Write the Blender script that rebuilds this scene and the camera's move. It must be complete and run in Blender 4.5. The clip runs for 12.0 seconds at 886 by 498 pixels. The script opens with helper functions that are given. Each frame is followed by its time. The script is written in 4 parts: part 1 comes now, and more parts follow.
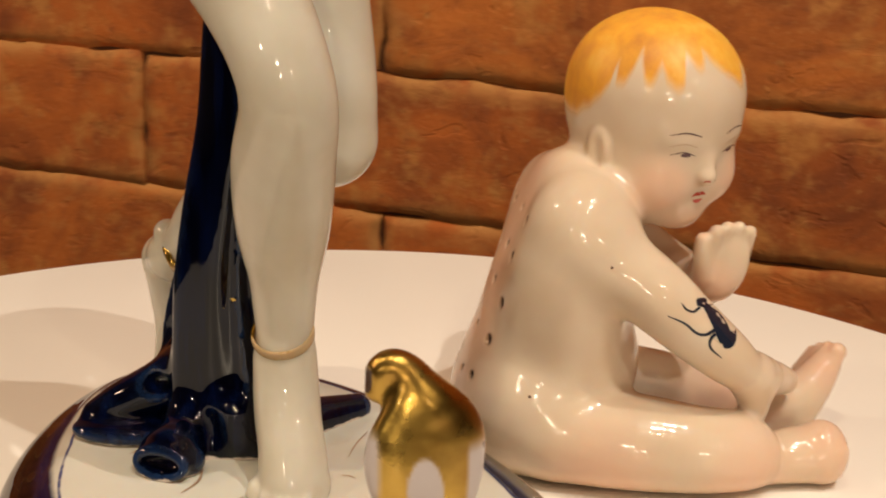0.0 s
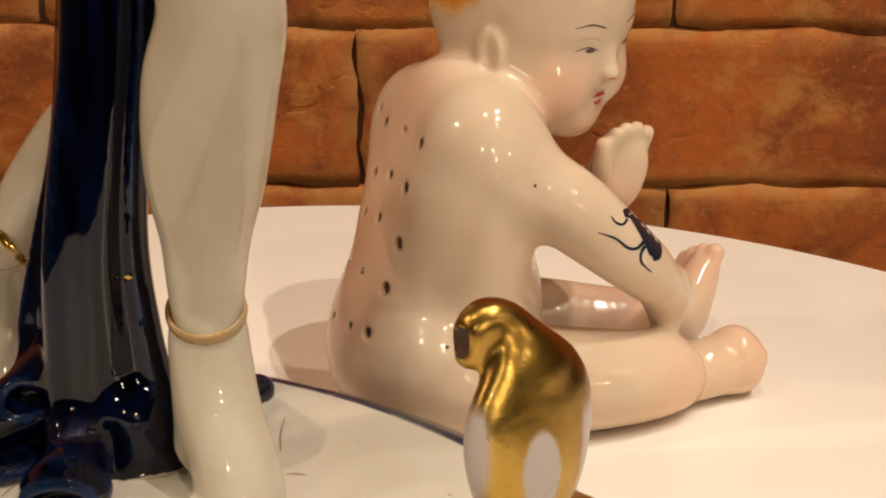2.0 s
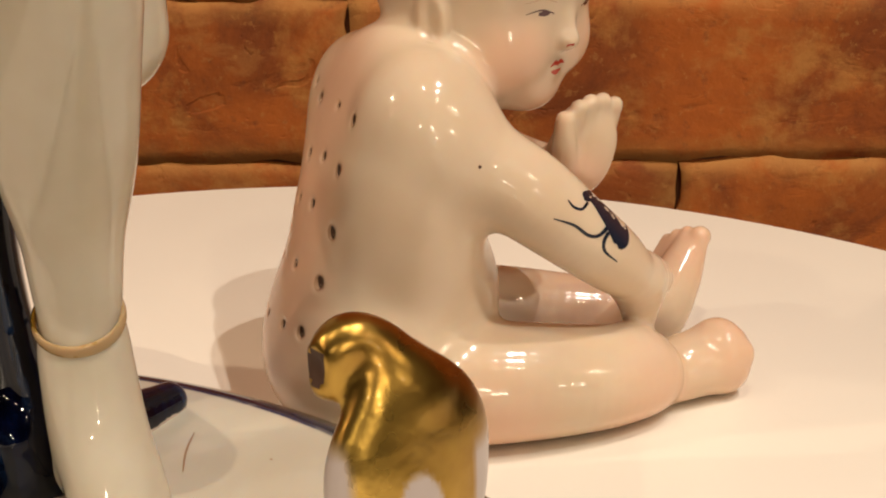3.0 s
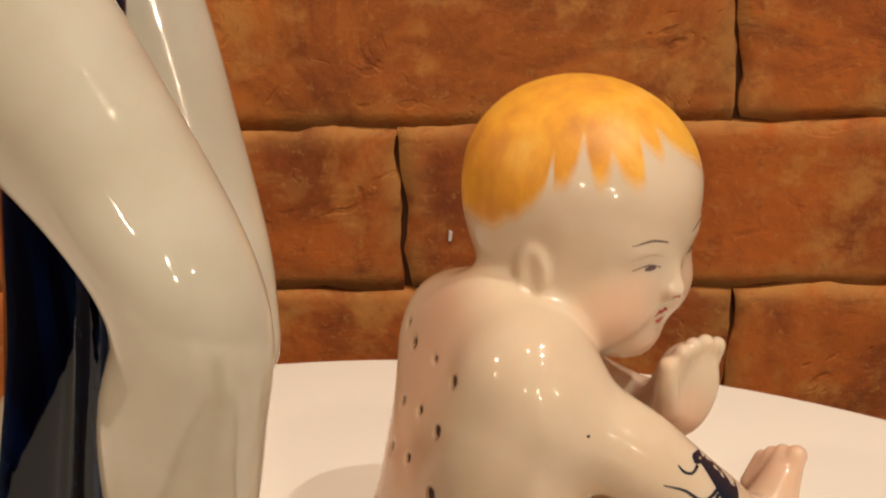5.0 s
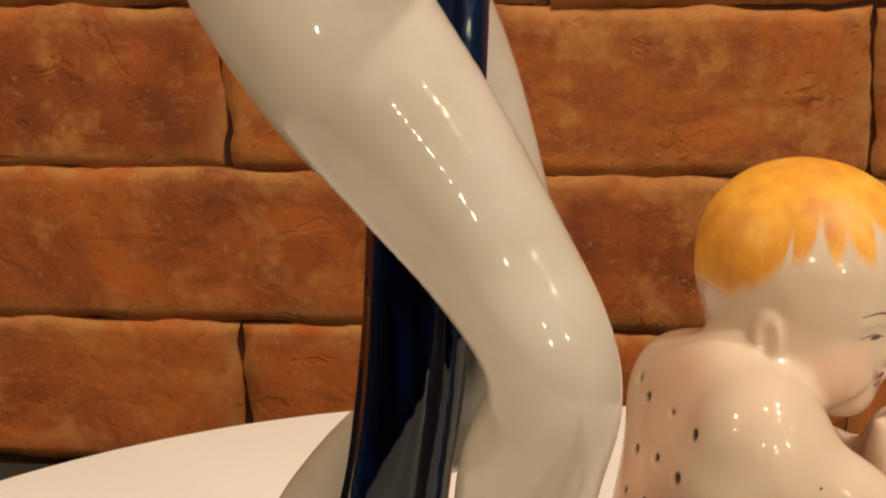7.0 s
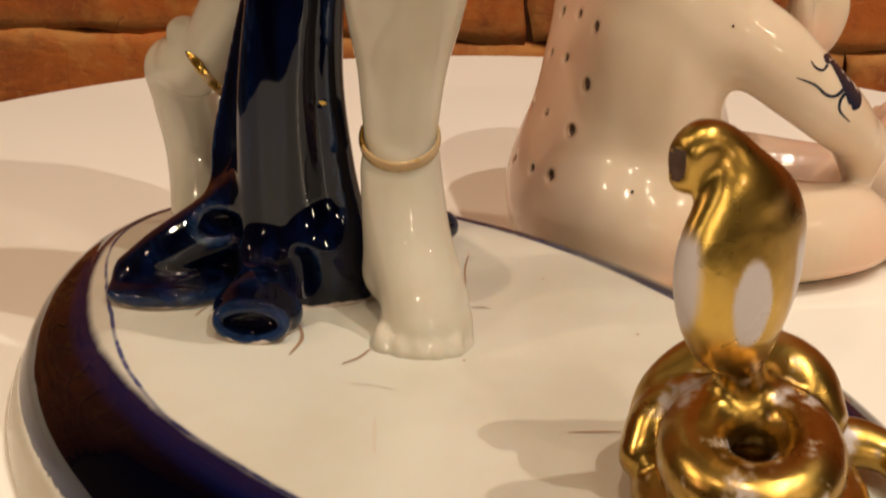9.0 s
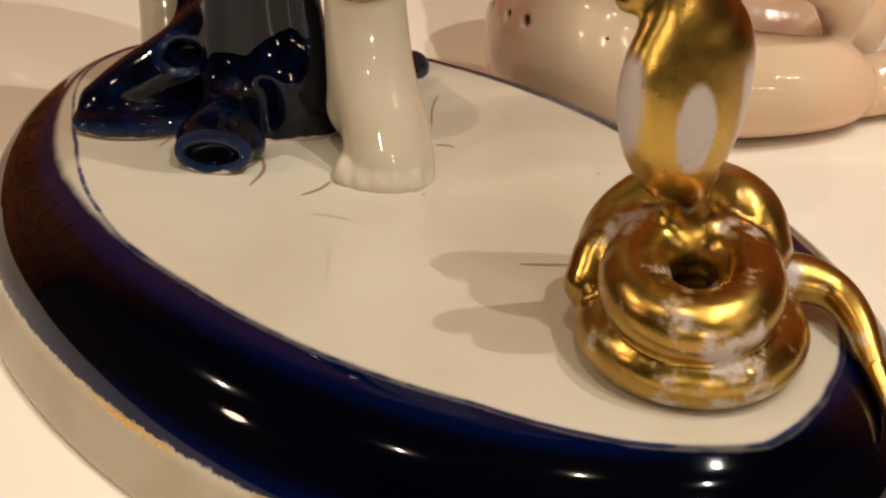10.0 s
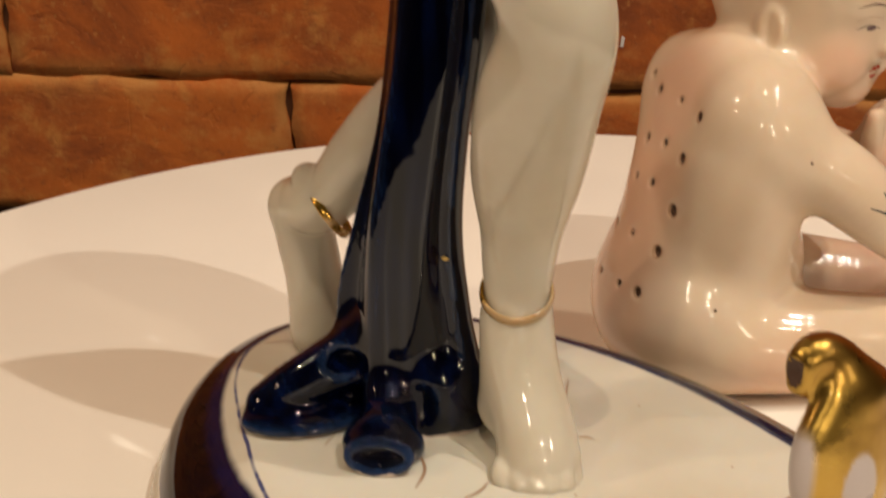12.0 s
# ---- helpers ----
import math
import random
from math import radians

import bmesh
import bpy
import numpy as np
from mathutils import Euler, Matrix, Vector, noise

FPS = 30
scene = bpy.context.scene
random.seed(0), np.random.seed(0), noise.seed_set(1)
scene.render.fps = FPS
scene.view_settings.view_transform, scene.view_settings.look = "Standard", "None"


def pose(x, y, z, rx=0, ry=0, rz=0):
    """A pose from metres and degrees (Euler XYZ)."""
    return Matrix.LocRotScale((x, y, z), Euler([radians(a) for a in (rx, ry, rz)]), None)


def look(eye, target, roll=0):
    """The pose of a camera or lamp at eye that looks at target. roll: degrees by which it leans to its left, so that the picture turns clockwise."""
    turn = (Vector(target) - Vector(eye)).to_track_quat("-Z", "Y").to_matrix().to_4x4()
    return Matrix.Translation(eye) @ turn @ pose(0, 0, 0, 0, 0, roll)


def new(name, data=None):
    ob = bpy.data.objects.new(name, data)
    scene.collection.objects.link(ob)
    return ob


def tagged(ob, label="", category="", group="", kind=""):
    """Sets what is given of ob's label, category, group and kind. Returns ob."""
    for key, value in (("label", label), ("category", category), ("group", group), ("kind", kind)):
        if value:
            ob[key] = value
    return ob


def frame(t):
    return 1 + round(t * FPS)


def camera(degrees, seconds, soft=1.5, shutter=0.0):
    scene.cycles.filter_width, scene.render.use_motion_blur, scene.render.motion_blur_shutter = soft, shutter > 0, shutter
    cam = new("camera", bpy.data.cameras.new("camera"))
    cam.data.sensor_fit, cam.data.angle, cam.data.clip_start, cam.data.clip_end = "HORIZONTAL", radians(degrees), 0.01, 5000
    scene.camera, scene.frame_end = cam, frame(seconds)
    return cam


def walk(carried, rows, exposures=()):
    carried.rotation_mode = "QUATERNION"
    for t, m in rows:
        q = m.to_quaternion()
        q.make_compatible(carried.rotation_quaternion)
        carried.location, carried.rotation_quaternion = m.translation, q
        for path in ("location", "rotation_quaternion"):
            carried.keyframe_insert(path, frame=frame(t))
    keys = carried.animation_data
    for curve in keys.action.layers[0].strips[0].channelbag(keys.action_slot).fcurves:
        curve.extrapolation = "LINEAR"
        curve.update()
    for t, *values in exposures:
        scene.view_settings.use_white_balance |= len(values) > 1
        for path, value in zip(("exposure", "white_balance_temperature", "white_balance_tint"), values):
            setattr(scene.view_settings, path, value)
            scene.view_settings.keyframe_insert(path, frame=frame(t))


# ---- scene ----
cam = camera(36.16, 12.0, 2.0, 0.28)
PATH = [
    (0, (0.1123, 0.0029, 0.1385), (0.0329, 0.2262, 0.0588), 1.10),
    (0.2, (0.0860, -0.0093, 0.1402), (0.0368, 0.2222, 0.0597), 0.88),
    (0.5, (0.0355, -0.0168, 0.1377), (0.0369, 0.2197, 0.0565), 1.22),
    (1, (0.0317, -0.0109, 0.1320), (0.0311, 0.2255, 0.0506), 0.71),
    (1.5, (0.0433, 0.0131, 0.1302), (0.0409, 0.2484, 0.0457), 0.44),
    (2, (0.0489, 0.0290, 0.1213), (0.0438, 0.2634, 0.0345), -0.08),
    (2.5, (0.0600, 0.0458, 0.1153), (0.0516, 0.2791, 0.0258), -0.63),
    (2.7, (0.0645, 0.0496, 0.1141), (0.0538, 0.2820, 0.0226), -0.96),
    (4.3, (0.0549, 0.0718, 0.1302), (0.0409, 0.3052, 0.0416), -1.82),
    (4.5, (0.0534, 0.0730, 0.1340), (0.0381, 0.3069, 0.0471), -2.17),
    (5, (0.0513, 0.0722, 0.1424), (0.0357, 0.3076, 0.0597), -1.76),
    (5.5, (0.0419, 0.0593, 0.1557), (0.0229, 0.2959, 0.0771), -1.82),
    (6, (0.0243, 0.0508, 0.1608), (0.0016, 0.2878, 0.0845), -1.27),
    (6.5, (0.0221, 0.0516, 0.1610), (-0.0038, 0.2885, 0.0855), -0.91),
    (8.3, (0.0339, 0.0328, 0.1245), (0.0043, 0.2622, 0.0297), -1.25),
    (8.5, (0.0371, 0.0314, 0.1217), (0.0063, 0.2589, 0.0227), -1.09),
    (9, (0.0423, 0.0294, 0.1150), (0.0110, 0.2526, 0.0068), -0.76),
    (9.5, (0.0423, 0.0278, 0.1082), (0.0107, 0.2461, -0.0095), -0.12),
    (10, (0.0497, 0.0273, 0.1096), (0.0178, 0.2398, -0.0181), 0.42),
    (10.5, (0.0567, 0.0215, 0.1112), (0.0237, 0.2305, -0.0219), 0.48),
    (11, (0.0593, 0.0170, 0.1173), (0.0257, 0.2263, -0.0152), 0.11),
    (11.5, (0.0444, 0.0202, 0.1274), (0.0097, 0.2354, 0.0050), -0.41),
    (12, (0.0301, 0.0215, 0.1440), (-0.0053, 0.2432, 0.0342), -1.38),
]
STOPS = ((0, -0.02), (2.5, -0.08), (4.5, -0.06), (6.5, -0.02), (8.3, -0.08), (9.2, -0.14), (10.0, -0.28), (10.7, -0.38), (11.2, -0.33), (12.0, -0.12))
walk(cam, [(t, look(eye, aim, roll)) for t, eye, aim, roll in PATH], STOPS)

# ---- light: a warm dark room with two groups of ceiling spots, added fill and a pale ceiling ----
world = bpy.data.worlds.new("room_air")
world.use_nodes = True
world.node_tree.nodes["Background"].inputs[0].default_value = (0.9, 0.72, 0.5, 1)
world.node_tree.nodes["Background"].inputs[1].default_value = 0.02
scene.world = world


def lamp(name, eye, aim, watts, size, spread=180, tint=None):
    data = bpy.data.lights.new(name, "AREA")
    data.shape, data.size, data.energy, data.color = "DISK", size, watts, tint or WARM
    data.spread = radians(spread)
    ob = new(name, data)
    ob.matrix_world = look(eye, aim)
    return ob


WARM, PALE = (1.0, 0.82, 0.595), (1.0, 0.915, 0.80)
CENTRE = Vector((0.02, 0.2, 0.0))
# the spot towards (-0.55, -0.45) is added fill for the left sides
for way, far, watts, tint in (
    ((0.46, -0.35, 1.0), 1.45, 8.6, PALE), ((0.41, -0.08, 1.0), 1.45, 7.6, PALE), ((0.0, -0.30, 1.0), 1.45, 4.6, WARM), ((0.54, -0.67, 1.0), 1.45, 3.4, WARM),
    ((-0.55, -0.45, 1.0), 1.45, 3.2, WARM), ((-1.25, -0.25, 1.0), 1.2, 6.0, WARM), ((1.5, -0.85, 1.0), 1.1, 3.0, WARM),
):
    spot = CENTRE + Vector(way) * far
    lamp("ceiling_spot_and_fill", spot, CENTRE, watts * 0.31, 0.016, 100, tint)
# small lamps low on the far side of the room, behind the viewer, and a rosy one to the side; the one at x -0.30 is
# added fill
for at, watts, wide, tint in (
    ((0.90, -2.0, 0.20), 3.4, 0.04, WARM), ((0.60, -1.5, 0.42), 2.8, 0.03, WARM), ((1.25, -1.0, 0.36), 1.5, 0.025, WARM),
    ((-0.30, -2.3, 0.75), 4.5, 0.05, WARM), ((-1.62, -0.55, 0.80), 2.6, 0.12, (1.0, 0.66, 0.46)),
):
    lamp("low_lamp_and_fill", at, CENTRE, watts, wide, 180, tint)


# ---- materials ----
class Nodes:
    """A short hand for node materials."""

    def __init__(self, name):
        self.mat = bpy.data.materials.new(name)
        self.mat.use_nodes = True
        self.tree = self.mat.node_tree
        self.bsdf = self.tree.nodes["Principled BSDF"]

    def add(self, kind, **values):
        node = self.tree.nodes.new(kind)
        for key, value in values.items():
            self.put(node.inputs[key], value)
        return node

    def put(self, socket, value):
        if isinstance(value, bpy.types.NodeSocket):
            self.tree.links.new(value, socket)
        else:
            socket.default_value = value

    def set(self, **values):
        for key, value in values.items():
            self.put(self.bsdf.inputs[key.replace("_", " ")], value)
        return self

    def coords(self, kind="Object"):
        return self.add("ShaderNodeTexCoord").outputs[kind]

    def noise(self, scale, detail=4.0, rough=0.55, vector=None, distort=0.0):
        node = self.add("ShaderNodeTexNoise", Scale=scale, Detail=detail, Roughness=rough, Distortion=distort)
        self.put(node.inputs["Vector"], vector if vector is not None else self.coords())
        return node.outputs["Fac"]

    def ramp(self, fac, *stops):
        node = self.add("ShaderNodeValToRGB")
        self.put(node.inputs["Fac"], fac)
        marks = node.color_ramp.elements
        while len(marks) < len(stops):
            marks.new(0.5)
        for mark, (place, colour) in zip(marks, stops):
            mark.position = place
            mark.color = (*colour, 1) if isinstance(colour, tuple) else (colour, colour, colour, 1)
        return node.outputs["Color"]

    def mix(self, fac, a, b, blend="MIX"):
        node = self.add("ShaderNodeMix")
        node.data_type, node.blend_type = "RGBA", blend
        self.put(node.inputs["Factor"], fac)
        for socket, value in zip((node.inputs[6], node.inputs[7]), (a, b)):
            self.put(socket, (*value, 1) if isinstance(value, tuple) else value)
        return node.outputs[2]

    def math(self, operation, a, b=0.0, clamp=False):
        node = self.add("ShaderNodeMath")
        node.operation, node.use_clamp = operation, clamp
        self.put(node.inputs[0], a)
        self.put(node.inputs[1], b)
        return node.outputs[0]

    def step(self, value, low, high):
        node = self.add("ShaderNodeMapRange")
        node.interpolation_type = "SMOOTHSTEP"
        self.put(node.inputs["Value"], value)
        node.inputs["From Min"].default_value, node.inputs["From Max"].default_value = low, high
        return node.outputs["Result"]

    def attr(self, name):
        node = self.add("ShaderNodeAttribute")
        node.attribute_name = name
        return node.outputs["Fac"]

    def bump(self, height, strength, distance):
        node = self.add("ShaderNodeBump", Height=height, Strength=strength, Distance=distance)
        self.put(self.bsdf.inputs["Normal"], node.outputs["Normal"])
        return self


def glazed(name, colour, rough=0.055):
    """Glazed porcelain: a pale body under a smooth clear glaze."""
    n = Nodes(name)
    n.set(Roughness=rough, IOR=1.5)
    n.set(Subsurface_Weight=0.25, Subsurface_Radius=(1.0, 0.55, 0.3), Subsurface_Scale=0.0025)
    n.set(Base_Color=colour)
    return n


def porcelain_white():
    n = glazed("white_porcelain_glaze", (0.72, 0.66, 0.55, 1))
    tone = n.noise(60, 3)
    n.set(Base_Color=n.mix(n.step(tone, 0.35, 0.7), (0.56, 0.505, 0.41), (0.50, 0.435, 0.335)))
    n.bump(n.noise(140, 2), 0.15, 0.0004)
    return n.mat


def porcelain_base():
    """The oval base: white top, cobalt band, worn gold line, white foot ring, told apart by height and by the way out from the top's edge."""
    n = glazed("white_and_cobalt_base_glaze", (0.7, 0.65, 0.55, 1), 0.045)
    n.set(Specular_IOR_Level=0.36)
    brim, line_at, up = n.attr("brim"), n.attr("line"), n.attr("upward")
    ragged = n.math("ADD", up, n.math("MULTIPLY", n.math("SUBTRACT", n.noise(700, 4, 0.7), 0.5), 1.6))
    blot = n.math("ADD", brim, n.math("MULTIPLY", n.math("SUBTRACT", n.noise(220, 3, 0.6), 0.5), 0.7))
    white = n.mix(n.step(n.noise(40, 3), 0.35, 0.7), (0.58, 0.535, 0.45), (0.53, 0.475, 0.38))
    deep = n.mix(n.step(up, 9.6, 13.2), (0.0004, 0.0042, 0.042), (0.0002, 0.0004, 0.0025))
    deep = n.mix(n.step(up, 19.0, 20.2), deep, (0.0003, 0.003, 0.028))
    band = n.math("MULTIPLY", n.step(ragged, 9.0, 9.5), n.step(blot, -0.9, 0.7))
    stripe = n.math("SUBTRACT", 1.0, n.step(n.math("ABSOLUTE", n.math("ADD", line_at, n.math("MULTIPLY", n.math("SUBTRACT", n.noise(300, 3), 0.5), 0.3))), 0.05, 0.5))
    stripe = n.math("MULTIPLY", stripe, n.math("ADD", 0.6, n.step(n.noise(120, 3), 0.4, 0.62)), True)
    colour = n.mix(n.math("MULTIPLY", stripe, 0.95), white, (0.03, 0.04, 0.13))
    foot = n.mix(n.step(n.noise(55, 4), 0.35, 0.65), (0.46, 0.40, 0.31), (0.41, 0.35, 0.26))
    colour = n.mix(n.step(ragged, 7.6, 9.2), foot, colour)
    colour = n.mix(band, colour, deep)
    line = n.math("MULTIPLY", n.step(ragged, 8.3, 8.6), n.math("SUBTRACT", 1.0, n.step(ragged, 9.0, 9.3)))
    gold = n.math("MULTIPLY", line, n.step(n.noise(26, 3), 0.47, 0.55))
    n.set(Base_Color=n.mix(gold, colour, (0.75, 0.45, 0.1)), Metallic=gold)
    n.bump(n.noise(75, 2), 0.035, 0.0005)
    return n.mat


def cobalt():
    n = glazed("cobalt_blue_glaze", (0.01, 0.02, 0.1, 1), 0.035)
    n.set(Subsurface_Weight=0.0, Specular_IOR_Level=0.36)
    streak = n.add("ShaderNodeMapping")
    n.put(streak.inputs["Vector"], n.coords())
    streak.inputs["Scale"].default_value = (1.0, 1.0, 0.12)
    tone = n.noise(420, 3, vector=streak.outputs[0])
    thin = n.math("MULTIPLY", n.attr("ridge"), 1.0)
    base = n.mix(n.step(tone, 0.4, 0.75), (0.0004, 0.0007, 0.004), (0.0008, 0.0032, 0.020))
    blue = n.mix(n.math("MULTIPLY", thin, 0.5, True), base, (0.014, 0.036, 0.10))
    foot = n.math("ADD", n.attr("height"), n.math("MULTIPLY", n.math("SUBTRACT", n.noise(300, 3), 0.5), 2.4))
    n.set(Base_Color=n.mix(n.step(foot, 21.0, 21.4), (0.62, 0.52, 0.45), blue))
    n.bump(n.noise(120, 2), 0.05, 0.0005)
    return n.mat


def gilded():
    n = Nodes("worn_gold_lustre")
    wear = n.math("ADD", n.noise(140, 4, 0.65), n.math("MULTIPLY", n.noise(420, 3), 0.2))
    bare = n.math("MAXIMUM", n.math("MULTIPLY", n.step(wear, 0.63, 0.76), n.attr("worn")), n.attr("bare"))
    gold = n.mix(n.step(n.noise(90, 4), 0.3, 0.7), (0.51, 0.33, 0.072), (0.33, 0.185, 0.04))
    n.set(Base_Color=n.mix(bare, gold, (0.46, 0.39, 0.37)), Metallic=n.math("SUBTRACT", 1.0, bare))
    n.set(Roughness=n.math("ADD", n.math("MULTIPLY", n.noise(160, 3), 0.3), 0.15), Coat_Weight=0.15, Coat_Roughness=0.06)
    n.bump(n.math("ADD", n.noise(260, 3), n.math("MULTIPLY", n.noise(85, 3), 1.6)), 0.2, 0.0006)
    return n.mat


def worn_band():
    n = glazed("worn_gold_anklet_glaze", (0.6, 0.45, 0.25, 1), 0.2)
    gold = n.step(n.noise(150, 3, 0.6), 0.46, 0.56)
    n.set(Base_Color=n.mix(gold, (0.42, 0.29, 0.15), (0.50, 0.29, 0.05)), Metallic=n.math("MULTIPLY", gold, 0.9))
    return n.mat


def doll_bisque():
    """Painted doll: cream glaze, rosy blush and an orange hair wash."""
    n = glazed("painted_doll_porcelain", (0.75, 0.6, 0.45, 1), 0.12)
    n.set(Specular_IOR_Level=0.36)
    skin = n.mix(n.step(n.noise(50, 3), 0.3, 0.7), (0.67, 0.53, 0.395), (0.63, 0.475, 0.335))
    skin = n.mix(n.math("MULTIPLY", n.attr("blush"), 0.54, True), skin, (0.74, 0.42, 0.29))
    streak = n.add("ShaderNodeMapping")
    n.put(streak.inputs["Vector"], n.coords())
    streak.inputs["Scale"].default_value = (1.0, 1.0, 0.3)
    wash = n.math("ADD", n.math("MULTIPLY", n.noise(75, 4, 0.6, distort=0.5), 0.7), n.math("MULTIPLY", n.noise(260, 4, 0.6, streak.outputs[0]), 0.3))
    hair = n.ramp(wash, (0.34, (0.58, 0.20, 0.004)), (0.5, (0.77, 0.34, 0.014)), (0.66, (0.84, 0.49, 0.085)))
    edge = n.math("ADD", n.attr("hair"), n.math("MULTIPLY", n.math("SUBTRACT", n.noise(230, 4, 0.6, streak.outputs[0]), 0.5), 3.0))
    cover = n.math("MULTIPLY", n.step(edge, -1.7, 2.1), n.math("ADD", 0.84, n.math("MULTIPLY", wash, 0.2)), True)
    n.set(Base_Color=n.mix(cover, skin, hair), Roughness=n.math("ADD", n.math("ADD", 0.10, n.math("MULTIPLY", n.noise(90, 3), 0.06)), n.math("MULTIPLY", cover, 0.36)))
    n.bump(n.noise(130, 3), 0.17, 0.0005)
    return n.mat


def brick_clay():
    n = Nodes("old_fired_brick")
    where = n.add("ShaderNodeVectorMath")
    where.operation = "ADD"
    n.put(where.inputs[0], n.coords())
    shift = n.add("ShaderNodeVectorMath")
    shift.operation = "SCALE"
    n.put(shift.inputs[0], (7.0, 3.0, 5.0))
    n.put(shift.inputs["Scale"], n.add("ShaderNodeObjectInfo").outputs["Random"])
    n.put(where.inputs[1], shift.outputs[0])
    v = where.outputs[0]
    own = n.add("ShaderNodeObjectInfo").outputs["Random"]
    clay = n.mix(own, (0.47, 0.109, 0.0105), (0.52, 0.144, 0.018))
    clay = n.mix(n.step(n.noise(11, 6, 0.7, v, 1.2), 0.34, 0.70), clay, (0.20, 0.043, 0.006))
    clay = n.mix(n.math("MULTIPLY", n.step(n.noise(34, 6, 0.66, v, 0.15), 0.50, 0.70), 0.8), clay, (0.54, 0.222, 0.05))
    clay = n.mix(n.math("MULTIPLY", n.attr("rim"), n.step(n.noise(50, 4, 0.6, v), 0.35, 0.6)), clay, (0.48, 0.205, 0.05))
    clay = n.mix(n.math("MULTIPLY", n.step(n.noise(150, 5, 0.7, v), 0.56, 0.70), 0.4), clay, (0.15, 0.045, 0.014))
    clay = n.mix(n.math("MULTIPLY", n.step(n.noise(260, 4, 0.7, v), 0.58, 0.70), 0.45), clay, (0.53, 0.235, 0.06))
    drawn = n.add("ShaderNodeMapping")
    n.put(drawn.inputs["Vector"], v)
    drawn.inputs["Scale"].default_value = (0.45, 1.0, 1.0)
    grooves = n.noise(70, 6, 0.68, drawn.outputs[0], 0.4)
    clay = n.mix(n.math("MULTIPLY", n.step(grooves, 0.55, 0.70), 0.25), clay, (0.16, 0.042, 0.009))
    clay = n.mix(n.math("MULTIPLY", n.math("SUBTRACT", 1.0, n.step(grooves, 0.32, 0.45)), 0.4), clay, (0.52, 0.21, 0.055))
    n.set(Base_Color=clay, Roughness=0.85)
    relief = n.math("ADD", n.noise(45, 6, 0.65, v), n.math("MULTIPLY", n.noise(240, 5, 0.7, v), 0.3))
    chips = n.step(n.noise(42, 3, 0.55, v, 1.2), 0.63, 0.67)
    relief = n.math("SUBTRACT", relief, n.math("MULTIPLY", chips, 0.5))
    n.bump(n.math("SUBTRACT", relief, n.math("MULTIPLY", n.step(grooves, 0.52, 0.72), 0.3)), 0.36, 0.0035)
    return n.mat


def plain(name, colour, rough, metal=0.0, grain=40.0, spread=0.12, bump=0.0):
    n = Nodes(name)
    low = tuple(c * (1 - spread) for c in colour)
    high = tuple(min(1.0, c * (1 + spread)) for c in colour)
    n.set(Base_Color=n.mix(n.noise(grain, 4), low, high), Roughness=rough, Metallic=metal)
    if bump:
        n.bump(n.noise(grain * 6, 3), 0.3, bump)
    return n.mat


WHITE, BASE, BLUE, GOLD = porcelain_white(), porcelain_base(), cobalt(), gilded()
ANKLET = worn_band()
DOLL, CLAY = doll_bisque(), brick_clay()
MORTAR = plain("dark_recessed_mortar", (0.115, 0.05, 0.022), 0.95, 0, 30, 0.4, 0.002)
TABLE = plain("white_lacquered_turntable", (0.90, 0.84, 0.745), 0.35, 0, 12, 0.03)
COUNTER = plain("dark_slate_worktop", (0.03, 0.034, 0.03), 0.5, 0, 60, 0.5, 0.001)
PAINT_DARK = plain("blue_black_paint", (0.012, 0.016, 0.03), 0.2)
PAINT_BROWN = plain("brown_line_paint", (0.10, 0.045, 0.05), 0.25)
PAINT_RED = plain("lip_red_paint", (0.48, 0.05, 0.03), 0.25)
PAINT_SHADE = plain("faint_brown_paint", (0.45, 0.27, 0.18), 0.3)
PIT_RIM = plain("brown_hole_rim", (0.46, 0.27, 0.16), 0.4)
GOLDPAINT = plain("gold_fleck", (0.7, 0.45, 0.08), 0.3)
STAIN = plain("pale_pink_stain", (0.56, 0.48, 0.38), 0.2)
MARK = plain("faint_brown_brush_line", (0.32, 0.19, 0.11), 0.3)
# dark brown for the moles and for shade painted into holes and mouth
PIT_SHADE_MOLE = plain("hollow_shade_mole_brown", (0.06, 0.025, 0.012), 0.6)
WALLPAINT = plain("warm_plaster", (0.24, 0.18, 0.12), 0.9, 0, 3, 0.08)
CEILING = plain("ceiling_paint", (0.17, 0.14, 0.11), 0.9, 0, 3, 0.05)
FLOOR = plain("dark_floor_boards", (0.12, 0.07, 0.04), 0.5, 0, 8, 0.3)


